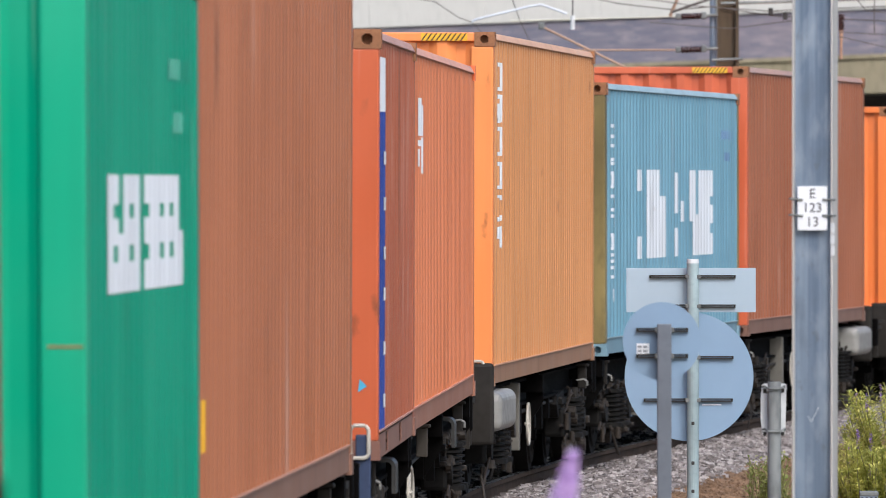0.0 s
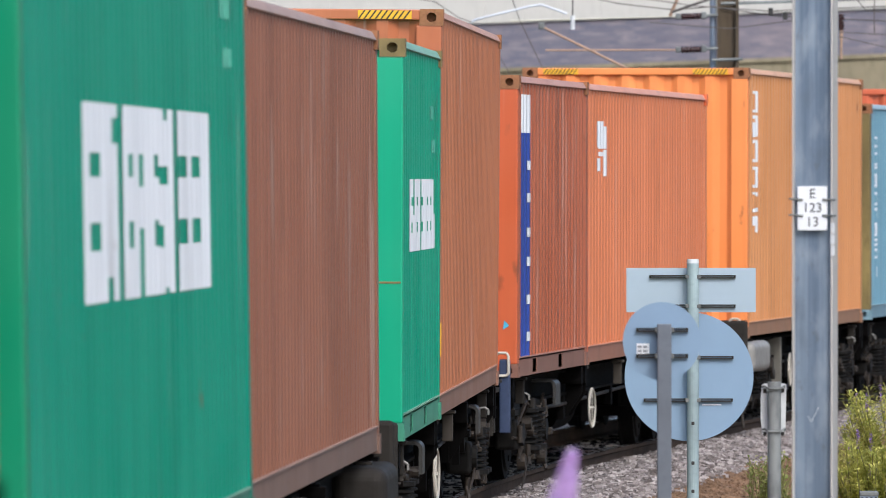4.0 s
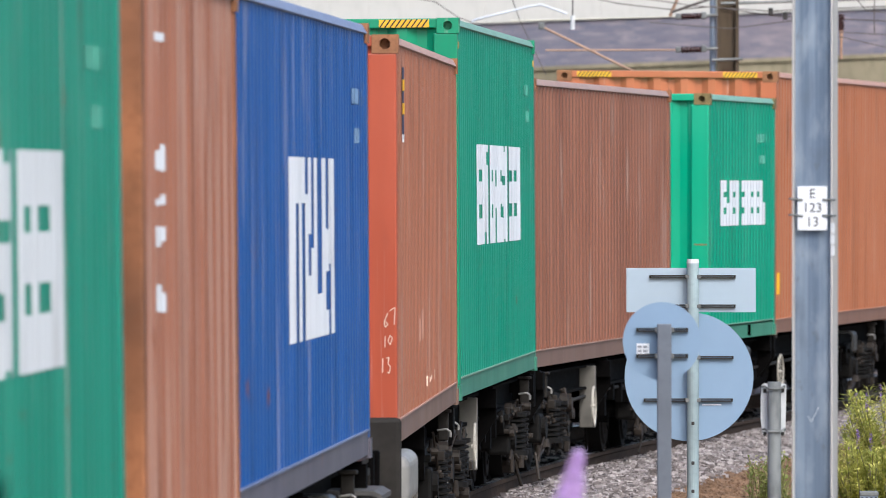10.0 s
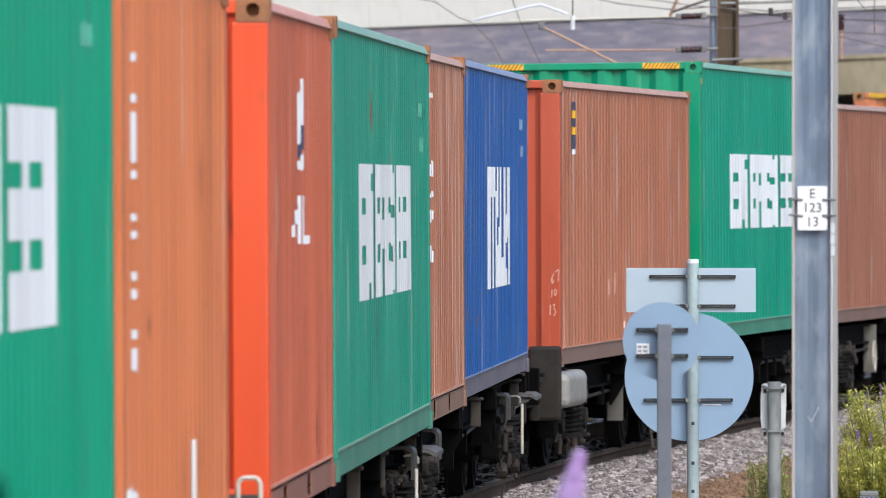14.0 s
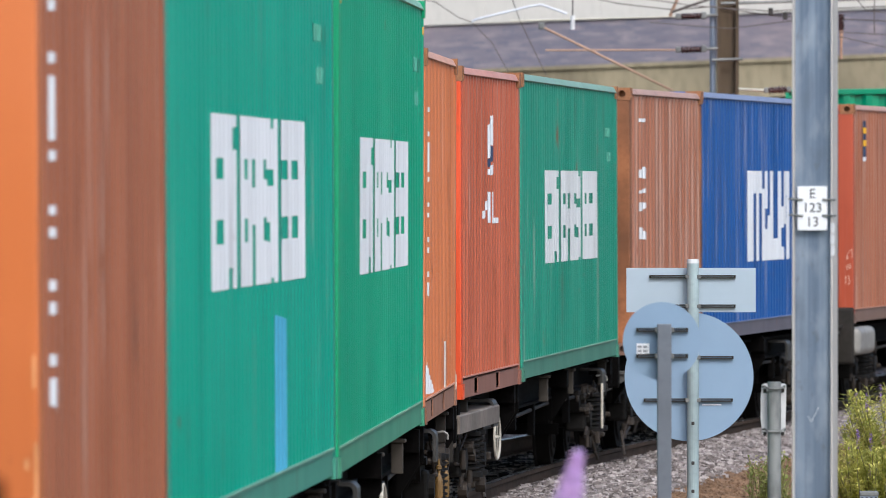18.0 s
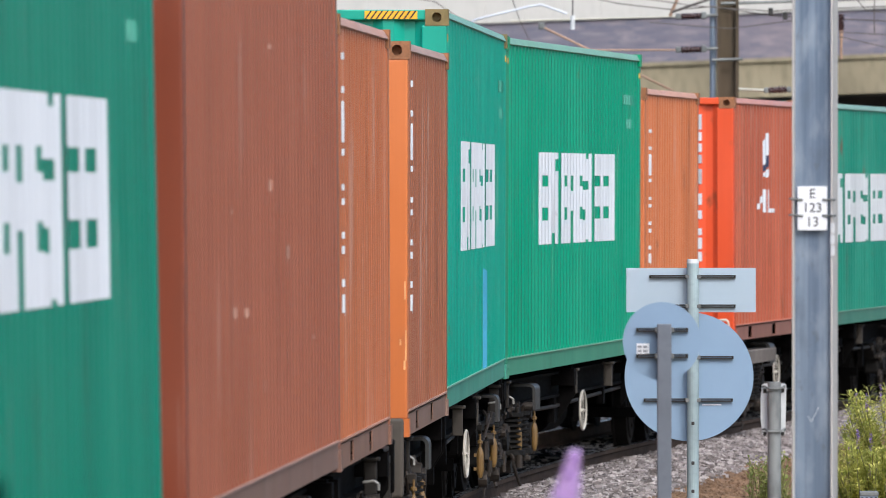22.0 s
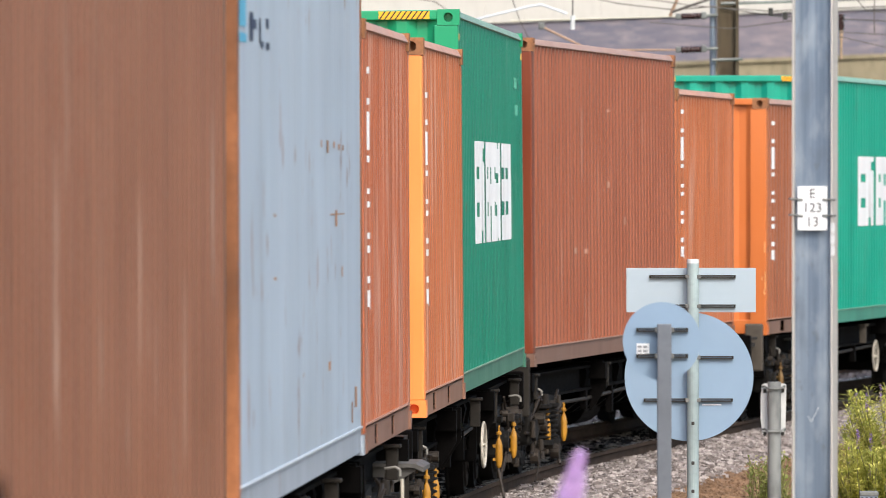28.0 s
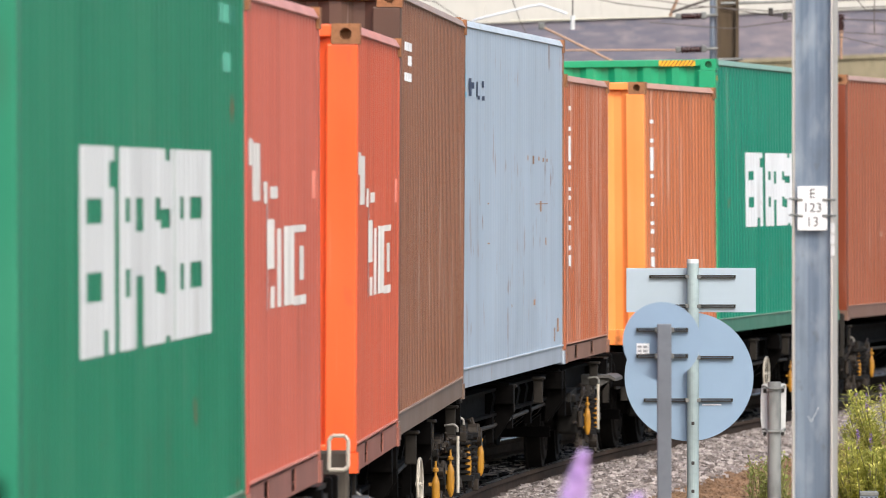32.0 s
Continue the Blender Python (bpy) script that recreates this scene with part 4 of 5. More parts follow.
# chalk figures on a corner post, a yellow strip on an end and a torn patch
STROKES = {"1": [[(0.5, 0), (0.6, 1)]], "0": [[(0.5, 0), (0.1, 0.4), (0.45, 1), (0.9, 0.7), (0.5, 0)]], "3": [[(0.1, 0.95), (0.6, 1), (0.4, 0.62), (0.85, 0.4), (0.6, 0), (0.3, 0.08)]],
           "6": [[(0.7, 1), (0.1, 0.35), (0.3, 0), (0.7, 0.2), (0.25, 0.45)]], "7": [[(0.0, 0.8), (0.9, 1), (0.75, 0)]]}
for x, z, w, h, figure in ((1.125, 0.755, 0.04, 0.09, "6"), (1.165, 0.77, 0.036, 0.11, "7"), (1.118, 0.63, 0.03, 0.07, "1"), (1.15, 0.645, 0.034, 0.06, "0"), (1.105, 0.47, 0.026, 0.09, "1"), (1.138, 0.466, 0.036, 0.1, "3")):
    for stroke in STROKES[figure]:
        pts = [(x + w * u, -6.0985, z + h * v) for u, v in stroke]
        part("chalk_figure", pipe(bmesh.new(), pts, 0.0032, 5), M_CHALK, boxes_[10], "pale chalk figure")
strip_ = part("yellow_strip", box(bmesh.new(), 0.96, 1.068, -6.102, -6.097, 0.93, 1.94), M_YELLOW, boxes_[20], "yellow warning strip with dark bars")
b = bmesh.new()
for k in range(9):
    box(b, 0.985, 1.05, -6.105, -6.101, 1.0 + k * 0.1, 1.05 + k * 0.1)
part("strip_print", b, M_BLACK_INK, strip_)
b = bmesh.new()
b.faces.new([b.verts.new(p) for p in ((1.09, -6.0995, 0.41), (1.145, -6.0995, 0.445), (1.1, -6.0995, 0.49))])
part("blue_spot", b, M_BLUE_PATCH, boxes_[5], "small blue paint spot", at=pose(0, 3.067, 0))
mark(15, "torn_patch", [(0.2, 0.5, 0.2, 0.33, 0.2, 0.42), (0.5, 1.0, 0.2, 0.42, 0.19, 0.32), (1.0, 1.8, 0.19, 0.32, 0.185, 0.21)], M_WHITE_INK, "torn white paint patch")
for rect in ((0.85, 2.0, 2.515, 2.57), (1.5, 1.95, 2.42, 2.485), (0.9, 2.05, 2.315, 2.37)):
    mark(25, "white_bar", [rect], M_WHITE_INK)
for i in (26, 27):
    mark(i, "white_mark", [(0.32, 0.6, 1.72, 1.85), (0.6, 1.09, 1.545, 1.83)], M_WORN_WHITE)
    mark(i, "white_mark", [(1.3, 1.75, 1.59, 1.64), (1.5, 1.75, 1.53, 1.59)], M_WORN_WHITE)
    mark(i, "white_mark", [(2.0, 2.5, 1.555, 1.615)], M_WORN_WHITE)
    mark(i, "white_mark", [(1.55, 1.72, 0.995, 1.56), (1.72, 2.15, 1.2, 1.45), (1.9, 2.25, 1.0, 1.11)], M_WORN_WHITE)
    mark(i, "white_mark", [(2.52, 2.78, 1.0, 1.4), (2.9, 3.9, 1.0, 1.41), (3.9, 4.8, 1.375, 1.412), (3.9, 4.8, 0.99, 1.04)], M_WORN_WHITE)
    mark(i, "white_mark", [(4.25, 4.62, 1.12, 1.3)], M_WORN_WHITE)
    mark(i, "worn_mark", [(5.45, 5.75, 1.55, 1.7)], M_RUBBED_RED)


# ---------------------------------------------------------------- wagons
def bogie_frame(bm):
    prof = [(-1.35, 0.62), (-1.3, 0.7), (-0.55, 0.74), (-0.4, 0.66), (0.4, 0.66), (0.55, 0.74), (1.3, 0.7), (1.35, 0.62), (1.2, 0.5), (0.6, 0.46),
            (0.35, 0.3), (-0.35, 0.3), (-0.6, 0.46), (-1.2, 0.5)]
    sweep(bm, prof, "x", -0.06, 0.06)
    box(bm, 0.06, 0.1, -1.2, 1.2, 0.62, 0.67)
    box(bm, 0.06, 0.09, -0.4, 0.4, 0.3, 0.34)


def wheelset(bm):
    for sx in (-1, 1):
        rings = [(0.07, 0.14), (0.07, 0.345), (0.05, 0.36), (0.05, 0.42), (-0.07, 0.432), (-0.085, 0.455), (-0.1, 0.455), (-0.1, 0.36), (-0.04, 0.34), (-0.06, 0.14)]
        n = 28
        loops = []
        for o, r in rings:
            loops.append([bm.verts.new((sx * (0.75 + o), r * math.cos(2 * math.pi * i / n), r * math.sin(2 * math.pi * i / n))) for i in range(n)])
        for a, b in zip(loops, loops[1:] + loops[:1]):
            for i in range(n):
                j = (i + 1) % n
                bm.faces.new((a[i], a[j], b[j], b[i]))
        for k in range(6):
            a = k * math.pi / 3
            box(bm, sx * 0.8, sx * 0.83, 0.24 * math.cos(a) - 0.02, 0.24 * math.cos(a) + 0.02, 0.24 * math.sin(a) - 0.02, 0.24 * math.sin(a) + 0.02)
    tube(bm, (-1.05, 0, 0), (1.05, 0, 0), 0.085, 14)


def coil(bm):
    rings = [(0.165, -0.04), (0.165, 0.0)]
    for k in range(6):
        z = 0.01 + k * 0.045
        rings += [(0.1, z), (0.14, z + 0.012), (0.14, z + 0.026), (0.1, z + 0.038)]
    lathe(bm, rings + [(0.15, 0.29), (0.15, 0.32)], 18)


def axlebox(bm):
    soft_box(bm, -0.1, 0.1, -0.16, 0.16, 0.3, 0.56, 0.03)
    tube(bm, (0.1, 0, 0.43), (0.14, 0, 0.43), 0.1, 14)


def handle_wheel(bm):
    n = 28
    pts = [(0, 0.178 * math.cos(2 * math.pi * i / n), 0.178 * math.sin(2 * math.pi * i / n)) for i in range(n + 1)]
    pipe(bm, pts, 0.011, 6)
    for k in range(4):
        a = k * math.pi / 2
        tube(bm, (0, 0, 0), (0, 0.173 * math.cos(a), 0.173 * math.sin(a)), 0.005, 5)
    tube(bm, (-0.03, 0, 0), (0.01, 0, 0), 0.016, 8)


def damper(bm):
    lathe(bm, [(0.01, -0.02), (0.02, 0.0), (0.028, 0.04), (0.03, 0.1), (0.028, 0.17), (0.018, 0.21), (0.01, 0.225), (0.01, 0.25), (0.022, 0.255), (0.022, 0.275), (0.008, 0.285), (0.008, 0.33)], 14)
    box(bm, -0.05, 0.0, -0.01, 0.01, 0.15, 0.175)
    box(bm, -0.05, 0.0, -0.01, 0.01, 0.04, 0.065)


def clutter(bm, seed):
    """Levers, rods and small brackets round a bogie's near side."""
    rng = random.Random(seed)
    for _ in range(26):
        y, z = rng.uniform(-1.35, 1.35), rng.uniform(0.2, 0.7)
        tube(bm, (rng.uniform(1.08, 1.16), y, z), (rng.uniform(1.08, 1.18), y + rng.uniform(-0.25, 0.25), z + rng.uniform(-0.25, 0.2)), rng.uniform(0.008, 0.018), 6)
    for _ in range(34):
        x, y, z = rng.uniform(1.06, 1.18), rng.uniform(-1.35, 1.35), rng.uniform(0.2, 0.72)
        a, b, c = rng.uniform(0.01, 0.04), rng.uniform(0.01, 0.06), rng.uniform(0.015, 0.07)
        if rng.random() < 0.45:
            soft_box(bm, x - a, x + a, y - b, y + b, z - c, z + c, 0.01)
        elif rng.random() < 0.5:
            tube(bm, (x - a - 0.02, y, z), (x + a, y, z), b + 0.012, 10)
        else:
            tube(bm, (x, y, z - c - 0.02), (x, y, z + c), b * 0.6 + 0.012, 10, b * 0.4 + 0.012)


wheelsets = []


def bogie(parent, y):
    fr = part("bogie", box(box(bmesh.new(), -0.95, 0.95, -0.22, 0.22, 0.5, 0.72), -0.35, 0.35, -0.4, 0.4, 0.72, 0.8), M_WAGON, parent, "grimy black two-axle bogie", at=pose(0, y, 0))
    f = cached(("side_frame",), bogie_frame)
    # right frame in the paler cast steel, left frame in underframe black
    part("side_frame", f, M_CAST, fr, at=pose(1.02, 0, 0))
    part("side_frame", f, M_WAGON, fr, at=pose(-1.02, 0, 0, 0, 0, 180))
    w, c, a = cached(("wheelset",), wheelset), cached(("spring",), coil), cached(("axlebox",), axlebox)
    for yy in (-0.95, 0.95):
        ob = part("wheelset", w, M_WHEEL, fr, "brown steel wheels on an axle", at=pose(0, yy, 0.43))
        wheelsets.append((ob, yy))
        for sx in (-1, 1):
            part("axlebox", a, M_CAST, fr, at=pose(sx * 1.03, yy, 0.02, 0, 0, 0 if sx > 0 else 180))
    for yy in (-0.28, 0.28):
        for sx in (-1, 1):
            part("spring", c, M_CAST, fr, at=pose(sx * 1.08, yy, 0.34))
    gear = part("lever_gear", cached(("lever_gear", len(wheelsets) % 3), lambda b: clutter(b, len(wheelsets))), M_LEVER, fr, "grimy brown brake levers and rods")
    gear["kind"] = "stuff"
    part("brake_rigging", pipe(box(bmesh.new(), -0.9, 0.9, -1.5, -1.44, 0.3, 0.4), [(0.6, -1.47, 0.35), (0.6, 1.47, 0.35)], 0.025), M_WAGON, fr)


def bent_step(bm):
    """A strip of plate that runs out from the sill and turns down over a round corner."""
    arc = [(1.155 + r * math.sin(a), 0.83 + r * math.cos(a)) for r, turns in ((0.055, range(6)), (0.03, range(5, -1, -1))) for a in (k * math.pi / 10 for k in turns)]
    outer, inner = arc[:6], arc[6:]
    sweep(bm, [(0.98, 0.885)] + outer + [(1.21, 0.66), (1.185, 0.66)] + inner + [(0.98, 0.86)], "y", -0.2, 0.2)


def chute(bm, lo, hi):
    """A flat step plate with a turned-down lip, on two gussets."""
    sweep(bm, [(0.7, 0.8), (0.7, 0.822), (1.27, 0.812), (1.32, 0.785), (1.32, 0.757), (1.26, 0.785)], "y", lo, hi)
    for y in (lo + 0.03, hi - 0.05):
        sweep(bm, [(0.72, 0.8), (1.26, 0.785), (1.27, 0.765), (0.86, 0.52), (0.72, 0.52)], "y", y, y + 0.02)
    return bm


def i_beam(bm, x, y0, y1, z0, z1, w=0.07, t=0.012):
    sweep(bm, [(x - w, z0), (x + w, z0), (x + w, z0 + t * 2), (x + t, z0 + t * 2), (x + t, z1 - t * 2), (x + w, z1 - t * 2), (x + w, z1), (x - w, z1),
               (x - w, z1 - t * 2), (x - t, z1 - t * 2), (x - t, z0 + t * 2), (x - w, z0 + t * 2)], "y", y0, y1)
    return bm


def wagon(half, inset, fo, ro, style, grade, seats, loops, dark, plate, chutes, gear):
    """half: half the loaded length; fo, ro: overhang of frame past the load at the front and the rear; style 1: with end boxes; gear: where the side plate and the hand wheel hang, from the rear of the load."""
    rng = random.Random(int(half * 100 + fo * 7 + ro * 31 + style))
    root = new("container_wagon")
    tagged(root, "grimy black flat container wagon on two bogies", "railway wagon", group="wagons of the train")
    y0, y1 = -half - ro, half + fo
    late = grade == 2
    # the bogies stand further out at a close-coupled end
    ends = (half - (inset if fo > 0.6 else 1.6), -half + (inset if ro > 0.6 else 1.6))
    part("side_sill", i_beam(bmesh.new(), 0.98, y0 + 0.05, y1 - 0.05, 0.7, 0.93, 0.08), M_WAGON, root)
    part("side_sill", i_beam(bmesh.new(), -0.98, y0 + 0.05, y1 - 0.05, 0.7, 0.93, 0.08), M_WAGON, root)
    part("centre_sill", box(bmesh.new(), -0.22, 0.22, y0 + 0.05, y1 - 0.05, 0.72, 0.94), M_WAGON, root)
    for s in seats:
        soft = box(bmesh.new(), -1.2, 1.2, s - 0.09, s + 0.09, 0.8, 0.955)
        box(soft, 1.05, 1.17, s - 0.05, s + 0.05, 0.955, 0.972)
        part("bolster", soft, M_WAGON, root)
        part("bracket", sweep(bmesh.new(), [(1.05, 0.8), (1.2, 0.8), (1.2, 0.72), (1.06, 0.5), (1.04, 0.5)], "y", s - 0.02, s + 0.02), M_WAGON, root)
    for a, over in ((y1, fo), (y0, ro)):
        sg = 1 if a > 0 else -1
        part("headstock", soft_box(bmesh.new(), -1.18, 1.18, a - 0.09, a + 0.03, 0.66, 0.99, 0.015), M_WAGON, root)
        if over > 0.6:
            for sx in (-0.87, 0.87):
                b = bmesh.new()
                tube(b, (sx, a, 0.82), (sx, a + sg * 0.3, 0.82), 0.1, 14)
                tube(b, (sx, a + sg * 0.3, 0.82), (sx, a + sg * 0.34, 0.82), 0.23, 24)
                part("buffer", b, M_WAGON, root, "round black buffer")
            part("coupling", pipe(bmesh.new(), [(0, a, 0.8), (0, a + sg * 0.2, 0.72), (0, a + sg * 0.42, 0.66)], 0.05), M_WAGON, root)
            part("end_platform", box(bmesh.new(), -1.15, 1.15, min(a, a - sg * 0.8), max(a, a - sg * 0.8), 0.935, 0.96), M_WAGON_GREY, root, "grey end platform plate")
            if loops and a < 0:
                y = -half - 0.25
                loop = [(1.09, y, 0.99), (1.09, y, 1.16), (1.11, y, 1.185), (1.18, y, 1.185), (1.2, y, 1.16), (1.2, y, 1.01), (1.18, y, 0.99), (1.09, y, 0.99)]
                part("hand_loop", pipe(bmesh.new(), loop, 0.012), M_CREAM, root, "cream painted hand loop")
                loops == 2 and part("loop_post", soft_box(bmesh.new(), 1.12, 1.21, y + 0.014, y + 0.08, 0.5, 1.13, 0.01), M_NAVY, root, "dark upright post below the loop")
            step = sweep(bmesh.new(), [(a - sg * 0.5, 0.86), (a - sg * 0.5, 0.9), (a - sg * 0.12, 0.9), (a - sg * 0.12, 0.52), (a - sg * 0.16, 0.52), (a - sg * 0.16, 0.86)], "x", 1.1, 1.16)
            part("step_bracket", step, M_WAGON_GREY, root, "grimy grey step bracket")
            pb = bmesh.new()
            pipe(pb, [(0.5, a, 0.62), (0.55, a + sg * 0.14, 0.5), (0.6, a + sg * 0.3, 0.36), (0.52, a + sg * 0.45, 0.34)], 0.025)
            part("brake_hose", pb, M_WAGON, root)
            if style == 1:
                yy = a - sg * 1.2
                part("end_plate", soft_box(bmesh.new(), 0.98, 1.28, a - sg * over * 0.8 - 0.04, a - sg * over * 0.8 + 0.04, 0.5, 1.17, 0.03), M_WAGON_GREY, root, "dark grey upright end plate")
                lo, hi = sorted((a - sg * (over + 0.1), a - sg * (over + 1.6)))
                part("end_box", soft_box(bmesh.new(), 0.98, 1.32, lo, hi, 0.6, 0.93, 0.08, 5), M_WAGON_GREY if dark else M_BOX_GREY, root, "rounded grey equipment box")
            elif chutes == 3:
                lip = [(0.9, 0.81), (0.9, 0.832), (1.215, 0.832), (1.225, 0.822), (1.225, 0.69), (1.205, 0.69), (1.205, 0.81)]
                part("side_walkway", sweep(bmesh.new(), lip, "y", -half - 0.1, 3.9 - half), M_WALKWAY, root, "dusty grey-brown side walkway with a deep lip")
            elif chutes:
                lo, hi = sorted((a - sg * (over - 0.3), a - sg * (over + 0.75)))
                part("end_step", chute(bmesh.new(), lo, hi), M_STEP, root, "dark folded step plate")
        elif chutes == 2:
            part("end_step", chute(bmesh.new(), a + 0.2, a + 1.25), M_STEP, root, "dark folded step plate")
    if plate:
        part("end_plate", soft_box(bmesh.new(), 1.0, 1.2, -half - 0.16, -half - 0.1, 0.58, 1.1, 0.02), plate, root, "upright steel plate at the wagon's end")
    if chutes:
        y = half - 2.3
        part("grab_rail", tube(bmesh.new(), (1.255, y, 0.76), (1.255, y, 0.34), 0.012, 8), M_CREAM, root, "pale worn grab rail")
    for s in ends:
        bogie(root, s)
    # brake clamps: brown on the middle wagons, yellow on the last ones
    hung = ((half - 2.0, half - 5.0) if fo < 0.6 else (ends[0] + 0.63, ends[0] - 0.63)) + ((1.3 - half, 2.6 - half) if ro < 0.6 else (ends[1] + 0.63, ends[1] - 0.63))
    for y in hung if grade else ():
        part("brake_clamp", cached(("clamp",), damper), M_CLAMP if grade == 2 else M_BRASS, root, "yellow brake clamp" if grade == 2 else "brown brake clamp", at=pose(1.19, y, 0.32))
    # gear between the bogies
    if grade == 2 and style == 0:
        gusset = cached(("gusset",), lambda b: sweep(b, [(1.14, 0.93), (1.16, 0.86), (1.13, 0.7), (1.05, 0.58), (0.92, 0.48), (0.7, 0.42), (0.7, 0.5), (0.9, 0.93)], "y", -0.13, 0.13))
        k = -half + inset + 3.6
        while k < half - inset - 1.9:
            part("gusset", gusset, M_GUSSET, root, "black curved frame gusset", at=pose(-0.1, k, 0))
            k += 0.95
    if style:
        part("side_plate", soft_box(bmesh.new(), 0.99, 1.14, -half + gear[0] - 0.04, -half + gear[0] + 0.04, 0.34, 0.92, 0.01), M_DUSTY, root, "grey hanging side plate")
    part("air_tank", tube(bmesh.new(), (0.55, -1.0, 0.5), (0.55, 0.5, 0.5), 0.2, 18), M_WAGON, root, "black air reservoir")
    part("brake_cylinder", tube(tube(bmesh.new(), (-0.4, 0.8, 0.55), (-0.4, 1.5, 0.55), 0.16, 14), (-0.4, 1.5, 0.55), (-0.4, 2.1, 0.55), 0.03, 8), M_WAGON, root)
    if gear[1]:
        part("hand_wheel", cached(("hand_wheel",), handle_wheel), M_CREAM, root, "white-rimmed handbrake wheel", at=pose(1.16, -half + gear[1], 0.55, 0, 0, 1 if style else -3))
    iron = cached(("step_iron",), bent_step)
    post = cached(("stanchion",), lambda b: soft_box(soft_box(b, 1.1, 1.18, -0.03, 0.03, 0.72, 0.925, 0.008), 1.085, 1.2, -0.06, 0.06, 0.925, 0.95, 0.008))
    tap = cached(("brake_cock",), lambda b: pipe(b, [(1.1, 0, 0.8), (1.17, 0, 0.81), (1.2, 0, 0.79), (1.2, 0, 0.75)], 0.009, 6))
    for k in range(5):
        y = -half + inset + 3.4 + k * (2 * half - 2 * inset - 5.2) / 4
        h = rng.uniform(0.15, 0.3)
        part("bracket", box(bmesh.new(), 1.0, 1.06, y, y + 0.14, 0.7 - h, 0.7), M_WAGON, root)
    for sgn, s, over in ((1, ends[0], fo), (-1, ends[1], ro)):
        if style == 0 and not late:
            part("step_iron", iron, M_IRON, root, "rubbed dark iron step", at=pose(0, s - sgn * (1.5 if over > 0.6 else (1.1 if sgn < 0 else -0.3)), 0))
        part("stanchion", post, M_WAGON_GREY, root, at=pose(0, s + sgn, 0))
        part("brake_cock", tap, M_BOX_GREY, root, "pale brake cock handle", at=pose(0, s + 0.82 * sgn, 0))
    for d in () if style else ((5.1, 8.3) if fo < 0.6 else (6.46, 9.8)):
        part("stanchion", post, M_WAGON_GREY if late else M_PLATE_DUN, root, "dun grey hanging bracket", at=pose(0, half - d if fo < 0.6 else d - half, 0))
    pb = bmesh.new()
    pipe(pb, [(1.02, y0 + 0.3, 0.64), (1.05, -half * 0.4, 0.62), (1.02, half * 0.3, 0.66), (1.04, y1 - 0.3, 0.63)], 0.018, 6)
    part("brake_pipe", pb, M_WAGON_GREY, root)
    return root


GROUPS = [(0,), (1,), (2,), (3,), (4, 5), (6, 7), (8,), (9,), (10,), (11, 12), (13, 14), (15, 16), (17, 18), (19, 20), (21, 22), (23, 24), (25, 26), (27, 28)]
# side plate and hand wheel, from the rear of the load
GEAR = {8: (5.25, 4.9), 9: (4.4, 3.7), 10: (6.4, 11.7), 11: (4.6, 0), 13: (4.6, 4.5), 19: (4.6, 0), 23: (4.6, 0)}
wagons = []
spans = [(FRONT[g[0]], FRONT[g[-1]] - FEET[LOAD[g[-1]][0]]) for g in GROUPS]
for n, g in enumerate(GROUPS):
    f, r = spans[n]
    gap_f = spans[n - 1][1] - f if n else 3.0
    gap_r = r - spans[n + 1][0] if n + 1 < len(GROUPS) else 3.0
    fo, ro = (min(1.15, gap_f / 2 - 0.36) if gap_f > 2 else gap_f / 2 - 0.06 for gap_f in (gap_f, gap_r))
    mid = (f + r) / 2
    seats = []
    for k in g:
        L = FEET[LOAD[k][0]]
        seats += [FRONT[k] - 0.15 - mid, FRONT[k] - L + 0.15 - mid] + ([FRONT[k] - L / 2 - mid] if L > 8 else [])
    style = 1 if len(g) == 1 else 0
    grade = 0 if g[0] < 15 else (1 if g[0] < 19 else 2)
    inset = 1.9 if style else 2.2
    wagons.append((wagon((f - r) / 2, inset, fo, ro, style, grade, seats, {3: 1, 4: 2, 13: 1, 25: 1}.get(g[0], 0), g[0] in (8, 9), {6: M_WAGON_GREY, 13: M_PLATE_DUN, 17: M_PLATE_DUN, 19: M_WAGON_GREY, 25: M_PLATE_DUN}.get(g[0]), {11: 2, 13: 3, 23: 1, 25: 1, 27: 1}.get(g[0], 0), GEAR.get(g[0], ((4.2, 4.9) if style else (4.6, 11.5 if fo < 0.6 else 7.2)))), f - inset, r + inset, mid, g))


# ---------------------------------------------------------------- lineside signs and posts
def channel(bm, x0, x1, y, z):
    box(bm, x0, x1, y, y + 0.02, z - 0.0115, z - 0.004)
    box(bm, x0, x1, y, y + 0.02, z + 0.004, z + 0.0115)
    for a in (x0, (x0 + x1) / 2, x1 - 0.012):
        box(bm, a, a + 0.012, y + 0.003, y + 0.019, z - 0.005, z + 0.005)
    return bm


def clip(bm, x, y, z):
    soft_box(bm, x - 0.055, x - 0.03, y - 0.03, y + 0.01, z - 0.016, z + 0.016, 0.005)
    soft_box(bm, x + 0.03, x + 0.055, y - 0.03, y + 0.01, z - 0.016, z + 0.016, 0.005)
    box(bm, x - 0.05, x + 0.05, y - 0.05, y - 0.043, z - 0.012, z + 0.012)
    return bm


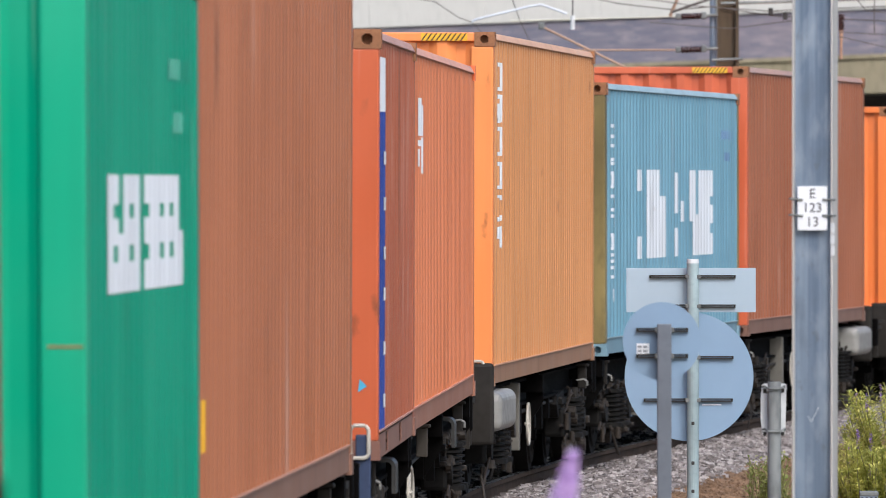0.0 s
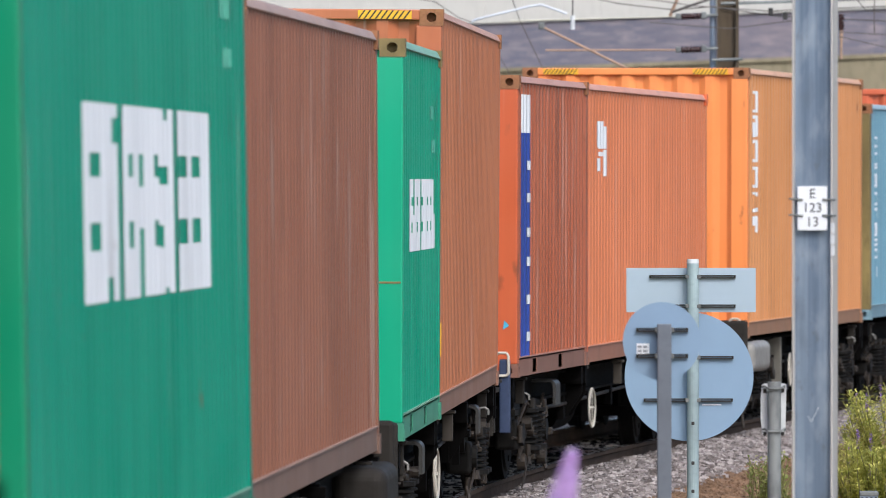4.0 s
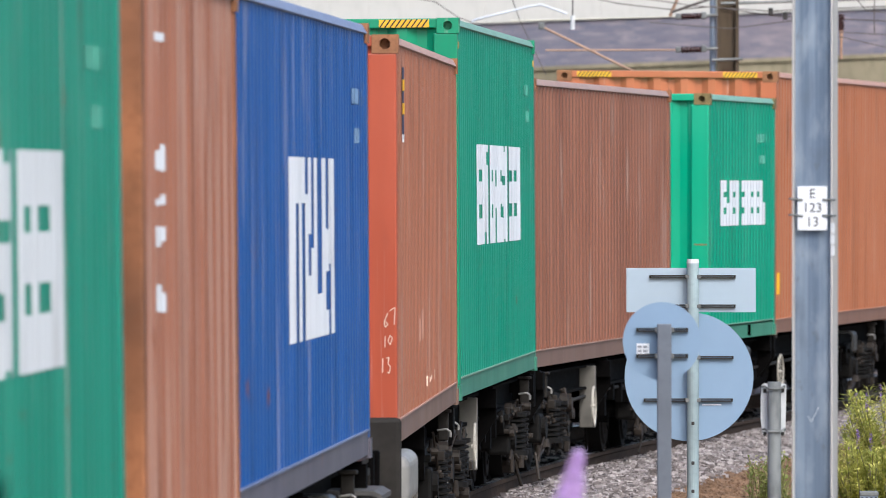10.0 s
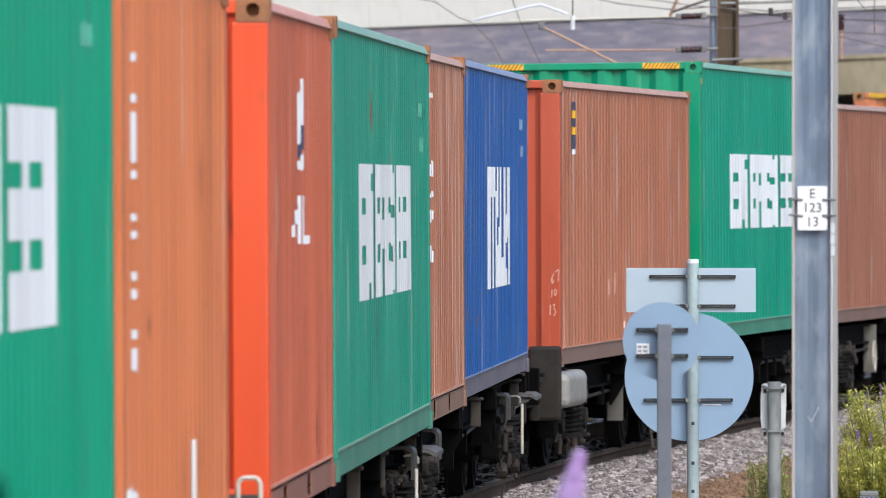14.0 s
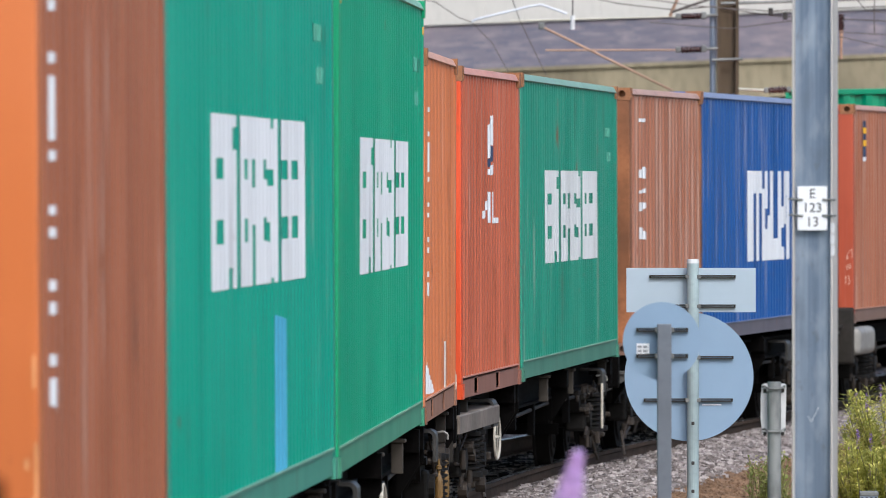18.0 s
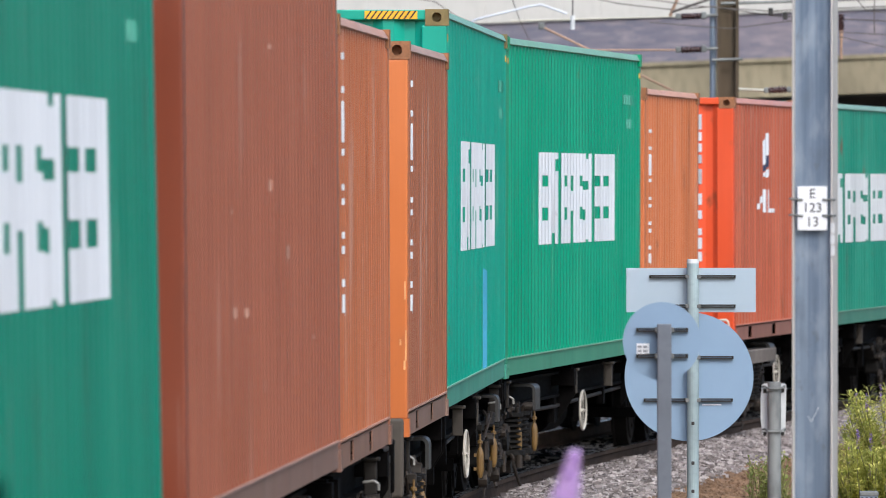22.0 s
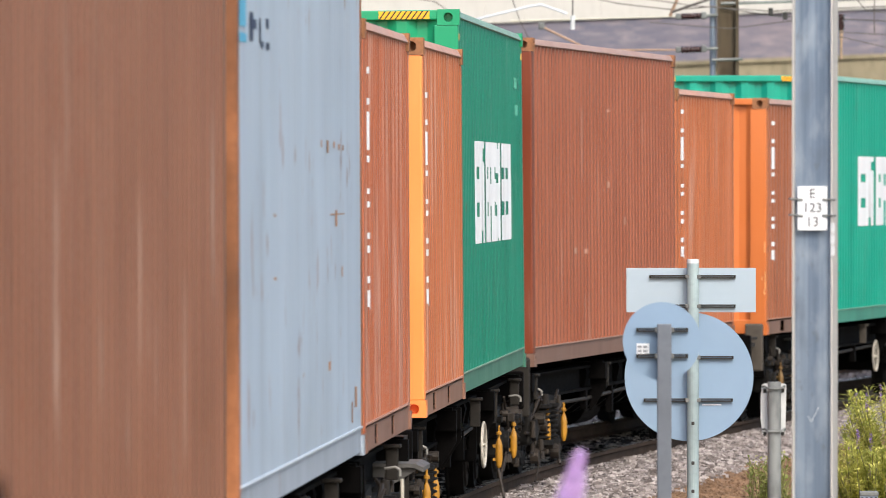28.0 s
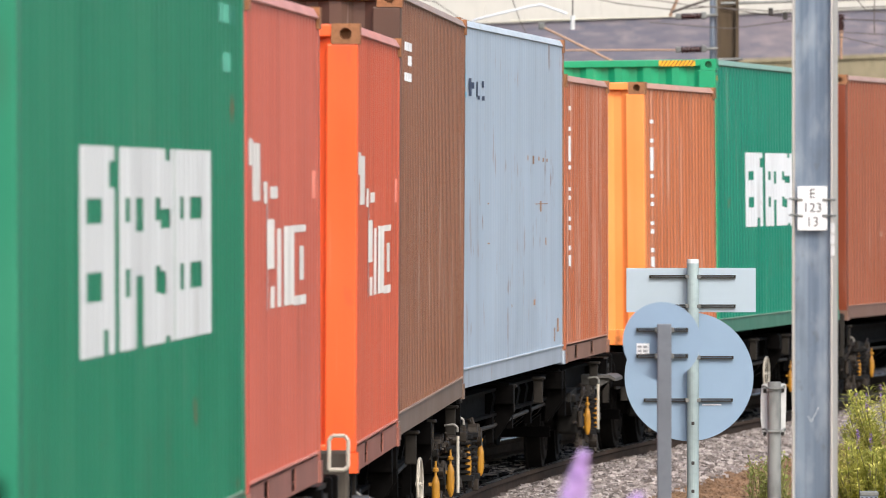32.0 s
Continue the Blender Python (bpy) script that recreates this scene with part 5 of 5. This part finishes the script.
def large_sign():
    root = new("speed_sign")
    root.matrix_basis = pose(0, 70.0, 0)
    tagged(root, "back of large round and oblong aluminium signs on a pale post", "railway sign", group="lineside signs")
    b = tube(bmesh.new(), (1.766, 0, -0.5), (1.766, 0, 2.07), 0.042, 20)
    part("post", b, M_POST_GREEN, root, "pale green-grey round post", smooth=False)
    part("post_cap", tube(bmesh.new(), (1.766, 0, 2.07), (1.766, 0, 2.1), 0.045, 20, 0.04), M_PLASTIC, root)
    part("oblong_plate", soft_box(bmesh.new(), 1.297, 2.213, 0.075, 0.079, 1.723, 2.036, 0.0015), M_ALU_SHEEN, root, "bare aluminium oblong plate")
    part("round_plate", disc(bmesh.new(), (1.741, 1.267), 0.456, 0.08, 0.084, 64), M_ALU, root, "bare aluminium round plate")
    for x0, x1, z in ((1.46, 2.07, 1.975), (1.46, 2.07, 1.767), (1.39, 2.055, 1.403), (1.42, 2.05, 1.102)):
        part("channel", channel(bmesh.new(), x0, x1, 0.052, z), M_DARK, root, "dark stiffening channel")
        part("clip", clip(bmesh.new(), 1.766, 0.02, z), M_GALV_DULL, root)
    part("label_strip", box(bmesh.new(), 1.835, 1.97, 0.077, 0.079, 1.064, 1.072), M_PLATE, root)
    b = bmesh.new()
    for z in (0.94, 0.66, 0.46):
        soft_box(b, 1.755, 1.777, -0.05, -0.03, z - 0.012, z + 0.012, 0.004)
    part("bolt", b, M_DARK, root)


def small_sign():
    root = new("speed_sign")
    root.matrix_basis = pose(0, 56.2, 0)
    tagged(root, "back of small round aluminium sign on square grey post", "railway sign", group="lineside signs")
    part("post", soft_box(bmesh.new(), 1.215, 1.296, -0.04, 0.04, -0.5, 1.838, 0.006), M_POST_GREY, root, "square mid-grey post")
    part("round_plate", disc(bmesh.new(), (1.243, 1.739), 0.222, 0.07, 0.074, 56), M_ALU, root, "bare aluminium round plate")
    for z in (1.803, 1.655):
        part("channel", channel(bmesh.new(), 1.098, 1.392, 0.045, z), M_DARK, root, "dark stiffening channel")
        part("clip", clip(bmesh.new(), 1.255, 0.02, z), M_GALV_DULL, root)
    part("sticker", box(bmesh.new(), 1.1, 1.172, 0.066, 0.069, 1.664, 1.726), M_PLATE, root, "small white sticker")
    b = bmesh.new()
    for k in range(4):
        box(b, 1.106 + (k % 2) * 0.03, 1.128 + (k % 2) * 0.032, 0.062, 0.065, 1.676 + (k // 2) * 0.024, 1.69 + (k // 2) * 0.024)
    part("sticker_print", b, M_PRINT, root)


def box_post():
    root = new("marker_post")
    root.matrix_basis = pose(0, 60.3, 0)
    tagged(root, "galvanised post with small white plastic panel clamped on", "marker post")
    part("post", tube(bmesh.new(), (2.017, 0, -0.5), (2.017, 0, 1.427), 0.041, 20), M_OLD_GALV, root, "mottled galvanised round post")
    prof = [(1.946, 1.11), (1.936, 1.2), (1.936, 1.33), (1.944, 1.405), (1.954, 1.415), (2.084, 1.415), (2.092, 1.405), (2.09, 1.25), (2.086, 1.11)]
    part("panel", sweep(bmesh.new(), prof, "y", 0.055, 0.085), M_PLASTIC, root, "curved white plastic panel")
    for z in (1.385, 1.125):
        loop = [(1.95, 0.05, z + 0.012), (1.955, -0.03, z + 0.018), (1.985, -0.05, z), (2.049, -0.05, z), (2.077, -0.03, z + 0.018), (2.084, 0.05, z + 0.012)]
        part("clamp", pipe(bmesh.new(), loop, 0.006), M_GALV_DULL, root, "bent wire clamp")
    for z in (1.372, 1.108):
        for x in (1.952, 2.06):
            part("slot", soft_box(bmesh.new(), x, x + 0.02, 0.046, 0.056, z - 0.012, z + 0.014, 0.004), M_DARK, root)


def mast_near():
    root = new("catenary_mast")
    root.matrix_basis = pose(1.990, 53.0, 0, 0, 0, -10.5)
    tagged(root, "tall galvanised steel overhead line mast with number plate", "mast", group="overhead line masts")
    part("web", box(bmesh.new(), -0.1, 0.1, -0.056, -0.044, -0.5, 9.0), M_WEB, root, "blue-grey galvanised web")
    for sx in (-1, 1):
        x = sx * 0.104
        part("flange", soft_box(bmesh.new(), x - 0.0055, x + 0.0055, -0.1, 0.1, -0.5, 9.0, 0.003), M_FLANGE, root, "worn pale flange")
    b = pipe(bmesh.new(), [(-0.03, -0.058, 1.392), (-0.01, -0.058, 1.36), (0.03, -0.058, 1.44)], 0.0013, 5)
    part("scratch_mark", b, M_WHITE_INK, root, "thin white scratch")
    plate = part("number_plate", soft_box(bmesh.new(), -0.08, 0.079, -0.092, -0.089, 2.385, 2.62, 0.0012), M_PLATE, root, "white plate with black letters E 123 13")
    for k, (txt, z) in enumerate((("E", 2.553), ("123", 2.478), ("13", 2.403))):
        cu = bpy.data.curves.new("letters", "FONT")
        cu.body = txt
        cu.size = 0.071
        cu.align_x = "CENTER"
        cu.extrude = 0.0006
        tmp = bpy.data.objects.new("letters", cu)
        scene.collection.objects.link(tmp)
        me = bpy.data.meshes.new_from_object(tmp.evaluated_get(bpy.context.evaluated_depsgraph_get()))
        bpy.data.objects.remove(tmp)
        part("letters", me, M_BLACK_INK, plate, at=pose(0.0, -0.0935, z + 0.004, 90, 0, 0))
    for z in (2.548, 2.462):
        b = pipe(bmesh.new(), [(-0.125, -0.08, z + 0.004), (-0.115, -0.103, z + 0.004), (-0.085, -0.1, z + 0.003), (-0.05, -0.097, z)], 0.006, 6)
        pipe(b, [(0.12, -0.08, z), (0.112, -0.103, z), (0.085, -0.1, z), (0.055, -0.097, z + 0.003)], 0.006, 6)
        part("plate_tie", b, M_GALV_DULL, root)
    b = bmesh.new()
    for k in range(3):
        box(b, 0.1, 0.122, -0.106, -0.102, 2.25 + k * 0.06, 2.303 + k * 0.06)
    part("small_label", b, M_PLASTIC, root, "stack of small white labels")


def insulator(bm, p0, p1, sheds=7):
    p0, p1 = Vector(p0), Vector(p1)
    d = (p1 - p0).length / sheds
    rings = [(0.03, 0.0)]
    for k in range(sheds):
        z = k * d
        rings += [(0.034, z + 0.2 * d), (0.05, z + 0.4 * d), (0.05, z + 0.55 * d), (0.034, z + 0.75 * d)]
    lathe(bm, rings + [(0.03, d * sheds)], 14)
    turn = Matrix.Translation(p0) @ (p1 - p0).to_track_quat("Z", "Y").to_matrix().to_4x4()
    bm.transform(turn)
    return bm


def mast_far():
    """Mast with two stacked arms that reach out over the far track."""
    root = new("catenary_mast")
    root.matrix_basis = pose(0, 125.0, 0)
    tagged(root, "brown weathered steel overhead line mast with registration arms", "mast", group="overhead line masts")
    b = bmesh.new()
    box(b, 3.46, 3.50, -0.13, 0.13, -0.5, 9.0)
    box(b, 3.69, 3.73, -0.13, 0.13, -0.5, 9.0)
    box(b, 3.5, 3.69, -0.012, 0.012, -0.5, 9.0)
    part("column", b, M_OLD_MAST, root, "brown weathered steel column")
    part("cable_duct", tube(bmesh.new(), (3.405, -0.05, -0.5), (3.405, -0.05, 9.0), 0.04, 14), M_GALV, root, "pale blue-grey duct")
    b = pipe(bmesh.new(), [(3.39, -0.15, 4.19), (3.78, -0.15, 4.2)], 0.018)
    part("strap", b, M_GALV_DULL, root)
    for z in (4.745, 4.325):
        part("insulator", insulator(bmesh.new(), (3.0, -0.2, z - 0.01), (3.26, -0.2, z)), M_INSUL, root, "dark brown ribbed insulator")
        part("end_fitting", soft_box(tube(bmesh.new(), (3.26, -0.2, z), (3.46, -0.14, z + 0.01), 0.02, 8), 3.25, 3.32, -0.25, -0.15, z - 0.04, z + 0.05, 0.015), M_GALV_DULL, root)
        part("end_fitting", soft_box(bmesh.new(), 2.93, 3.0, -0.24, -0.16, z - 0.045, z + 0.03, 0.015), M_GALV_DULL, root)
    part("arm", tube(bmesh.new(), (0.86, -0.2, 4.68), (2.95, -0.2, 4.735), 0.01, 10), M_TUBE, root, "pale horizontal registration tube")
    part("arm", tube(bmesh.new(), (1.29, -0.2, 4.31), (2.95, -0.2, 4.315), 0.012, 10), M_TUBE_RUST, root, "rusty horizontal tube")
    part("strut", tube(bmesh.new(), (1.26, -0.25, 4.6), (2.9, -0.1, 3.8), 0.015, 12), M_TUBE_RUST, root, "rusty diagonal strut")
    part("strut_end", soft_box(bmesh.new(), 1.2, 1.28, -0.3, -0.2, 4.57, 4.66, 0.02), M_GALV_DULL, root)
    part("steady_arm", pipe(bmesh.new(), [(0.36, -0.2, 4.665), (0.42, -0.2, 4.70), (1.1, -0.2, 4.865), (1.24, -0.2, 4.885), (1.56, -0.2, 4.77)], 0.015, 10), M_STEADY, root, "bent pale steady arm")
    part("dropper", tube(bmesh.new(), (1.633, -0.2, 4.57), (1.633, -0.2, 4.75), 0.028, 10), M_PLASTIC, root)
    part("dropper_rod", tube(bmesh.new(), (1.633, -0.2, 4.75), (1.64, -0.2, 5.6), 0.01, 6), M_WIRE, root)
    part("stay", tube(bmesh.new(), (2.86, -0.2, 4.74), (3.1, -0.2, 5.3), 0.022, 10), M_TUBE_RUST, root)
    part("stay", tube(bmesh.new(), (2.88, -0.22, 4.79), (3.4, -0.2, 4.97), 0.016, 8), M_WIRE, root)
    part("insulator", insulator(bmesh.new(), (4.1, -0.2, 3.805), (4.33, -0.2, 3.815), 6), M_INSUL, root, "dark brown ribbed insulator")
    part("end_fitting", soft_box(soft_box(bmesh.new(), 4.33, 4.39, -0.24, -0.16, 3.78, 3.85, 0.015), 4.04, 4.1, -0.24, -0.16, 3.77, 3.84, 0.015), M_GALV_DULL, root)
    part("bracket_arm", tube(bmesh.new(), (3.73, -0.1, 3.82), (4.05, -0.2, 3.805), 0.018, 8), M_TUBE, root)
    part("insulator", insulator(bmesh.new(), (5.02, -0.1, 4.56), (5.02, -0.1, 4.77), 6), M_INSUL, root, "dark brown ribbed insulator")
    part("hanger", tube(tube(bmesh.new(), (5.02, -0.1, 4.44), (5.02, -0.1, 4.56), 0.025, 8), (5.02, -0.1, 4.2), (5.02, -0.1, 4.44), 0.018, 8), M_TUBE_RUST, root)
    part("top_arm", tube(bmesh.new(), (3.5, -0.1, 4.9), (5.6, -0.1, 4.97), 0.02, 8), M_GALV_DULL, root)


def overhead_wires():
    """Contact and catenary wires that cross behind the train."""
    for pts, r in (([(-8, 124.8, 6.2), (-0.1, 124.8, 4.92), (0.2, 124.8, 4.72), (0.36, 124.8, 4.665)], 0.007),
                   ([(0.36, 124.8, 4.665), (0.62, 124.8, 4.4), (0.9, 124.8, 3.9)], 0.006),
                   ([(0.82, 124.8, 5.1), (0.97, 124.8, 4.683), (1.3, 124.8, 4.0)], 0.007),
                   ([(1.5, 124.8, 5.05), (2.2, 124.8, 4.9), (2.9, 124.8, 4.82), (3.4, 124.8, 4.86), (4.15, 124.6, 4.74), (9, 130, 4.62)], 0.008),
                   ([(4.95, 124.7, 4.54), (5.82, 124.7, 4.49)], 0.007),
                   ([(4.95, 124.7, 4.49), (5.82, 124.7, 4.29)], 0.007),
                   ([(5.43, 124.7, 5.16), (5.43, 124.7, 4.52)], 0.007),
                   ([(2.61, 124.7, 4.66), (3.61, 124.7, 4.58), (4.39, 124.7, 4.68)], 0.007),
                   ([(5.1, 124.7, 5.09), (5.32, 124.7, 4.81), (5.82, 124.7, 4.76)], 0.007),
                   ([(2.2, 124.5, 5.0), (3.2, 124.5, 4.86), (4.12, 124.6, 4.8), (4.5, 124.6, 4.82), (6.0, 126, 4.9)], 0.007)):
        b = pipe(bmesh.new(), pts, r, 6)
        ob = part("overhead_wire", b, M_WIRE)
        tagged(ob, "thin dark overhead line wire", "wire", group="overhead wires")
    for x, z in ((4.12, 4.79), (4.3, 4.74), (4.42, 4.7)):
        ob = part("wire_clamp", soft_box(bmesh.new(), x - 0.03, x + 0.03, 124.56, 124.62, z - 0.05, z + 0.05, 0.01), M_DARK)
        tagged(ob, "dark clamp on the overhead wires", "clamp", group="wire clamps")


large_sign()
small_sign()
box_post()
mast_near()
mast_far()
overhead_wires()


# ---------------------------------------------------------------- plants
def leaf(bm, p, way, up, length, width):
    way = way.normalized()
    side = way.cross(up).normalized() * width / 2
    up2 = side.cross(way).normalized()
    mid = p + way * length * 0.45 + up2 * length * 0.05
    tip = p + way * length - up2 * length * 0.1
    a, b, c, d = (bm.verts.new(q) for q in (p, mid + side, tip, mid - side))
    e = bm.verts.new(mid - up2 * width * 0.12)
    bm.faces.new((a, b, e))
    bm.faces.new((b, c, e))
    bm.faces.new((c, d, e))
    bm.faces.new((d, a, e))


def bush(name, label, x, y, z, stems, height, spread, leaves, size, mat, seed, flowers=0):
    rng = random.Random(seed)
    root = new(name)
    root.matrix_basis = pose(x, y, z)
    tagged(root, label, "shrub", group="lineside shrubs")
    sb, lb, fb = bmesh.new(), bmesh.new(), bmesh.new()
    for _ in range(stems):
        a, r = rng.uniform(0, 6.283), spread * math.sqrt(rng.random())
        h = height * rng.uniform(0.72, 1.05)
        p = Vector((0.3 * r * math.cos(a), 0.3 * r * math.sin(a), 0))
        q = Vector((r * math.cos(a), r * math.sin(a), h))
        pts = [p.lerp(q, k / 5) + Vector((rng.uniform(-.03, .03), rng.uniform(-.03, .03), 0)) for k in range(6)]
        for k in range(5):
            tube(sb, pts[k], pts[k + 1], 0.009 - 0.0012 * k, 5)
        for _ in range(leaves):
            t = rng.uniform(0.15, 1.0) ** 0.7
            i = min(4, int(t * 5))
            c = pts[i].lerp(pts[i + 1], t * 5 - i)
            w = Vector((rng.uniform(-1, 1), rng.uniform(-1, 1), rng.uniform(-0.1, 0.9)))
            leaf(lb, c + w * rng.uniform(0, 0.06), w, Vector((0, 0, 1)), size * rng.uniform(0.6, 1.3), size * 0.4)
        if rng.random() < flowers:
            for k in range(40):
                w = Vector((rng.uniform(-1, 1), rng.uniform(-1, 1), rng.uniform(-0.2, 0.6)))
                c = pts[5] + Vector((0, 0, rng.uniform(-0.02, 0.12)))
                leaf(fb, c, w, Vector((0, 0, 1)), 0.02, 0.014)
    part("branchwork", sb, M_STEM, root)
    part("foliage", lb, mat, root)
    if fb.faces:
        part("blossom", fb, M_PETAL_FAR, root, "small purple flower heads")
    else:
        fb.free()


bush("shrub", "leafy yellow-green lineside shrub with purple flowers", 3.72, 75.0, -0.46, 150, 1.5, 0.8, 300, 0.044, M_LEAF, 3, 0.08)
bush("shrub", "leafy yellow-green lineside shrub with purple flowers", 3.22, 73.0, -0.46, 95, 1.15, 0.45, 260, 0.042, M_LEAF, 4, 0.15)
bush("shrub", "leafy green lineside shrub beyond the mast", 4.5, 78.0, -0.46, 80, 1.75, 0.7, 160, 0.052, M_LEAF_DARK, 5, 0.05)
bush("weeds", "low yellow-green weeds on dry soil", 2.74, 84.0, -0.46, 34, 0.75, 0.22, 26, 0.055, M_GRASS, 6)
bush("weeds", "low yellow-green weeds on dry soil", 2.98, 87.0, -0.46, 26, 0.55, 0.26, 20, 0.05, M_GRASS, 7)


def flower_spike(tip, drift, seed, length=0.34):
    """A buddleia panicle on its long stem, drawn up from the ground."""
    rng = random.Random(seed)
    base = Vector((tip[0] - drift[0], tip[1] - drift[1], -0.46))
    root = new("flower_spike")
    root.matrix_basis = Matrix.Translation(base)
    tagged(root, "tall lilac flower spike on a thin stem", "flower", group="flower spikes")
    t = Vector(tip) - base
    b = bmesh.new()
    n = 8
    pts = [Vector((t.x * (k / n) ** 2, t.y * (k / n) ** 2, t.z * k / n)) for k in range(n + 1)]
    for k in range(n):
        tube(b, pts[k], pts[k + 1], 0.006 - 0.0004 * k, 6)
    part("stem", b, M_STEM, root)
    way = (pts[n] - pts[n - 1]).normalized()
    fb = bmesh.new()
    for _ in range(2600):
        u = rng.random()
        r = 0.037 * min(1.0, u * length / 0.15) ** 1.1 * rng.uniform(0.4, 1.0)
        a = rng.uniform(0, 6.283)
        out = Vector((math.cos(a), math.sin(a), 0))
        c = pts[n] - way * (length * u) + out * r
        leaf(fb, c, out + Vector((0, 0, rng.uniform(-0.3, 0.7))), Vector((0, 0, 1)), 0.02, 0.016)
    part("blossom", fb, M_PETAL, root, "lilac tubular florets")
    lb = bmesh.new()
    for k in range(10):
        a = rng.uniform(0, 6.283)
        c = pts[3] + (pts[5] - pts[3]) * (k / 10)
        leaf(lb, c, Vector((math.cos(a), math.sin(a), 0.2)), Vector((0, 0, 1)), 0.12, 0.03)
    part("foliage", lb, M_LEAF_DARK, root)
    return root


spike_a = flower_spike((0.347, 26.0, 1.93), (0.28, 0.0), 11, 0.42)
spike_b = flower_spike((0.5, 26.3, 1.775), (0.7, 0.0), 12, 0.3)

cap = tagged(new("marker_stub"), "grey slotted stub post among the weeds", "post")
part("cap", soft_box(bmesh.new(), 2.94, 3.075, 69.9, 70.02, 0.425, 0.462, 0.008), M_GALV_DULL, cap, "grey metal cap")
for k in range(4):
    part("slot", soft_box(bmesh.new(), 2.95 + k * 0.032, 2.968 + k * 0.032, 69.892, 69.902, 0.395, 0.42, 0.003), M_DARK, cap)
part("stub", box(bmesh.new(), 2.945, 3.07, 69.905, 70.015, -0.5, 0.425), M_GALV, cap)

# unidentified dark blur at the lower left, built as an invented post
dark_post = tagged(new("corner_dark_post"), "made-up dark post for the dark blur at the lower left", "fence post")
dark_post.matrix_basis = pose(-0.688, 15.0, 0)
part("post", soft_box(bmesh.new(), -0.05, 0.022, -0.04, 0.04, -0.47, 2.19, 0.014, 3), M_GUSSET, dark_post)

build_stones("ballast_stones", "loose grey and pink crushed granite ballast stones", 36000, 5, 0.85, 3.2, M_STONE)
build_stones("soil_clods", "crumbly brown soil clods and grit", 12000, 8, 2.02, 3.3, M_DIRT, False, 0.026)
build_stones("dark_bed_stones", "dark ballast stones between the rails", 5000, 6, -0.7, 0.66, M_BED_DARK)
build_stones("far_ballast_stones", "grey ballast stones between the two tracks", 9000, 9, -2.9, -0.85, M_STONE)


# ---------------------------------------------------------------- what moves
def motions():
    times = [k * 0.5 for k in range(65)]
    for ob, pf, pr, mid, group in wagons:
        poses = [(t, on_track(pf, pr, t)) for t in times]
        walk(ob, poses)
        for k in group:
            L = FEET[LOAD[k][0]]
            dx, turn, tip = SEAT[k]
            seat = pose(dx, FRONT[k] - L / 2 - mid, DECK + LIFT[k], 0, tip, turn)
            walk(boxes_[k], [(t, m @ seat) for t, m in poses])
    spin = [(k / 15, -math.degrees(gone(k / 15) / 0.43)) for k in range(481)]
    for ob, yy in wheelsets:
        walk(ob, [(t, pose(0, yy, 0.43, a, 0, 0)) for t, a in spin])
    # the flower stems sway a little in the wind
    sway = [(0, -3, 0), (1, -2, 0.4), (2, -3, 1), (3, -8, 0.2), (6, 3, 0), (7, -3, 0), (8, 26, 0.4), (9, 3, 0), (11, 12, 0), (13, 18, 0), (14.5, 4, 0), (17.5, 10, 0), (19, -8, 0),
            (21, -3, 0), (23, 0, 0), (25.5, -6, 0), (28, 8, 0.1), (29, 14, 0.7), (30, 18, 1.1), (31, 28, 1.2), (32, 14, 0.5)]
    for ob, rise in ((spike_a, 0.0), (spike_b, 0.075)):
        m = ob.matrix_basis.copy()
        walk(ob, [(t, m @ pose(0, 0, rise * u, 0, 0.036 * k, 0)) for t, k, u in sway])


motions()
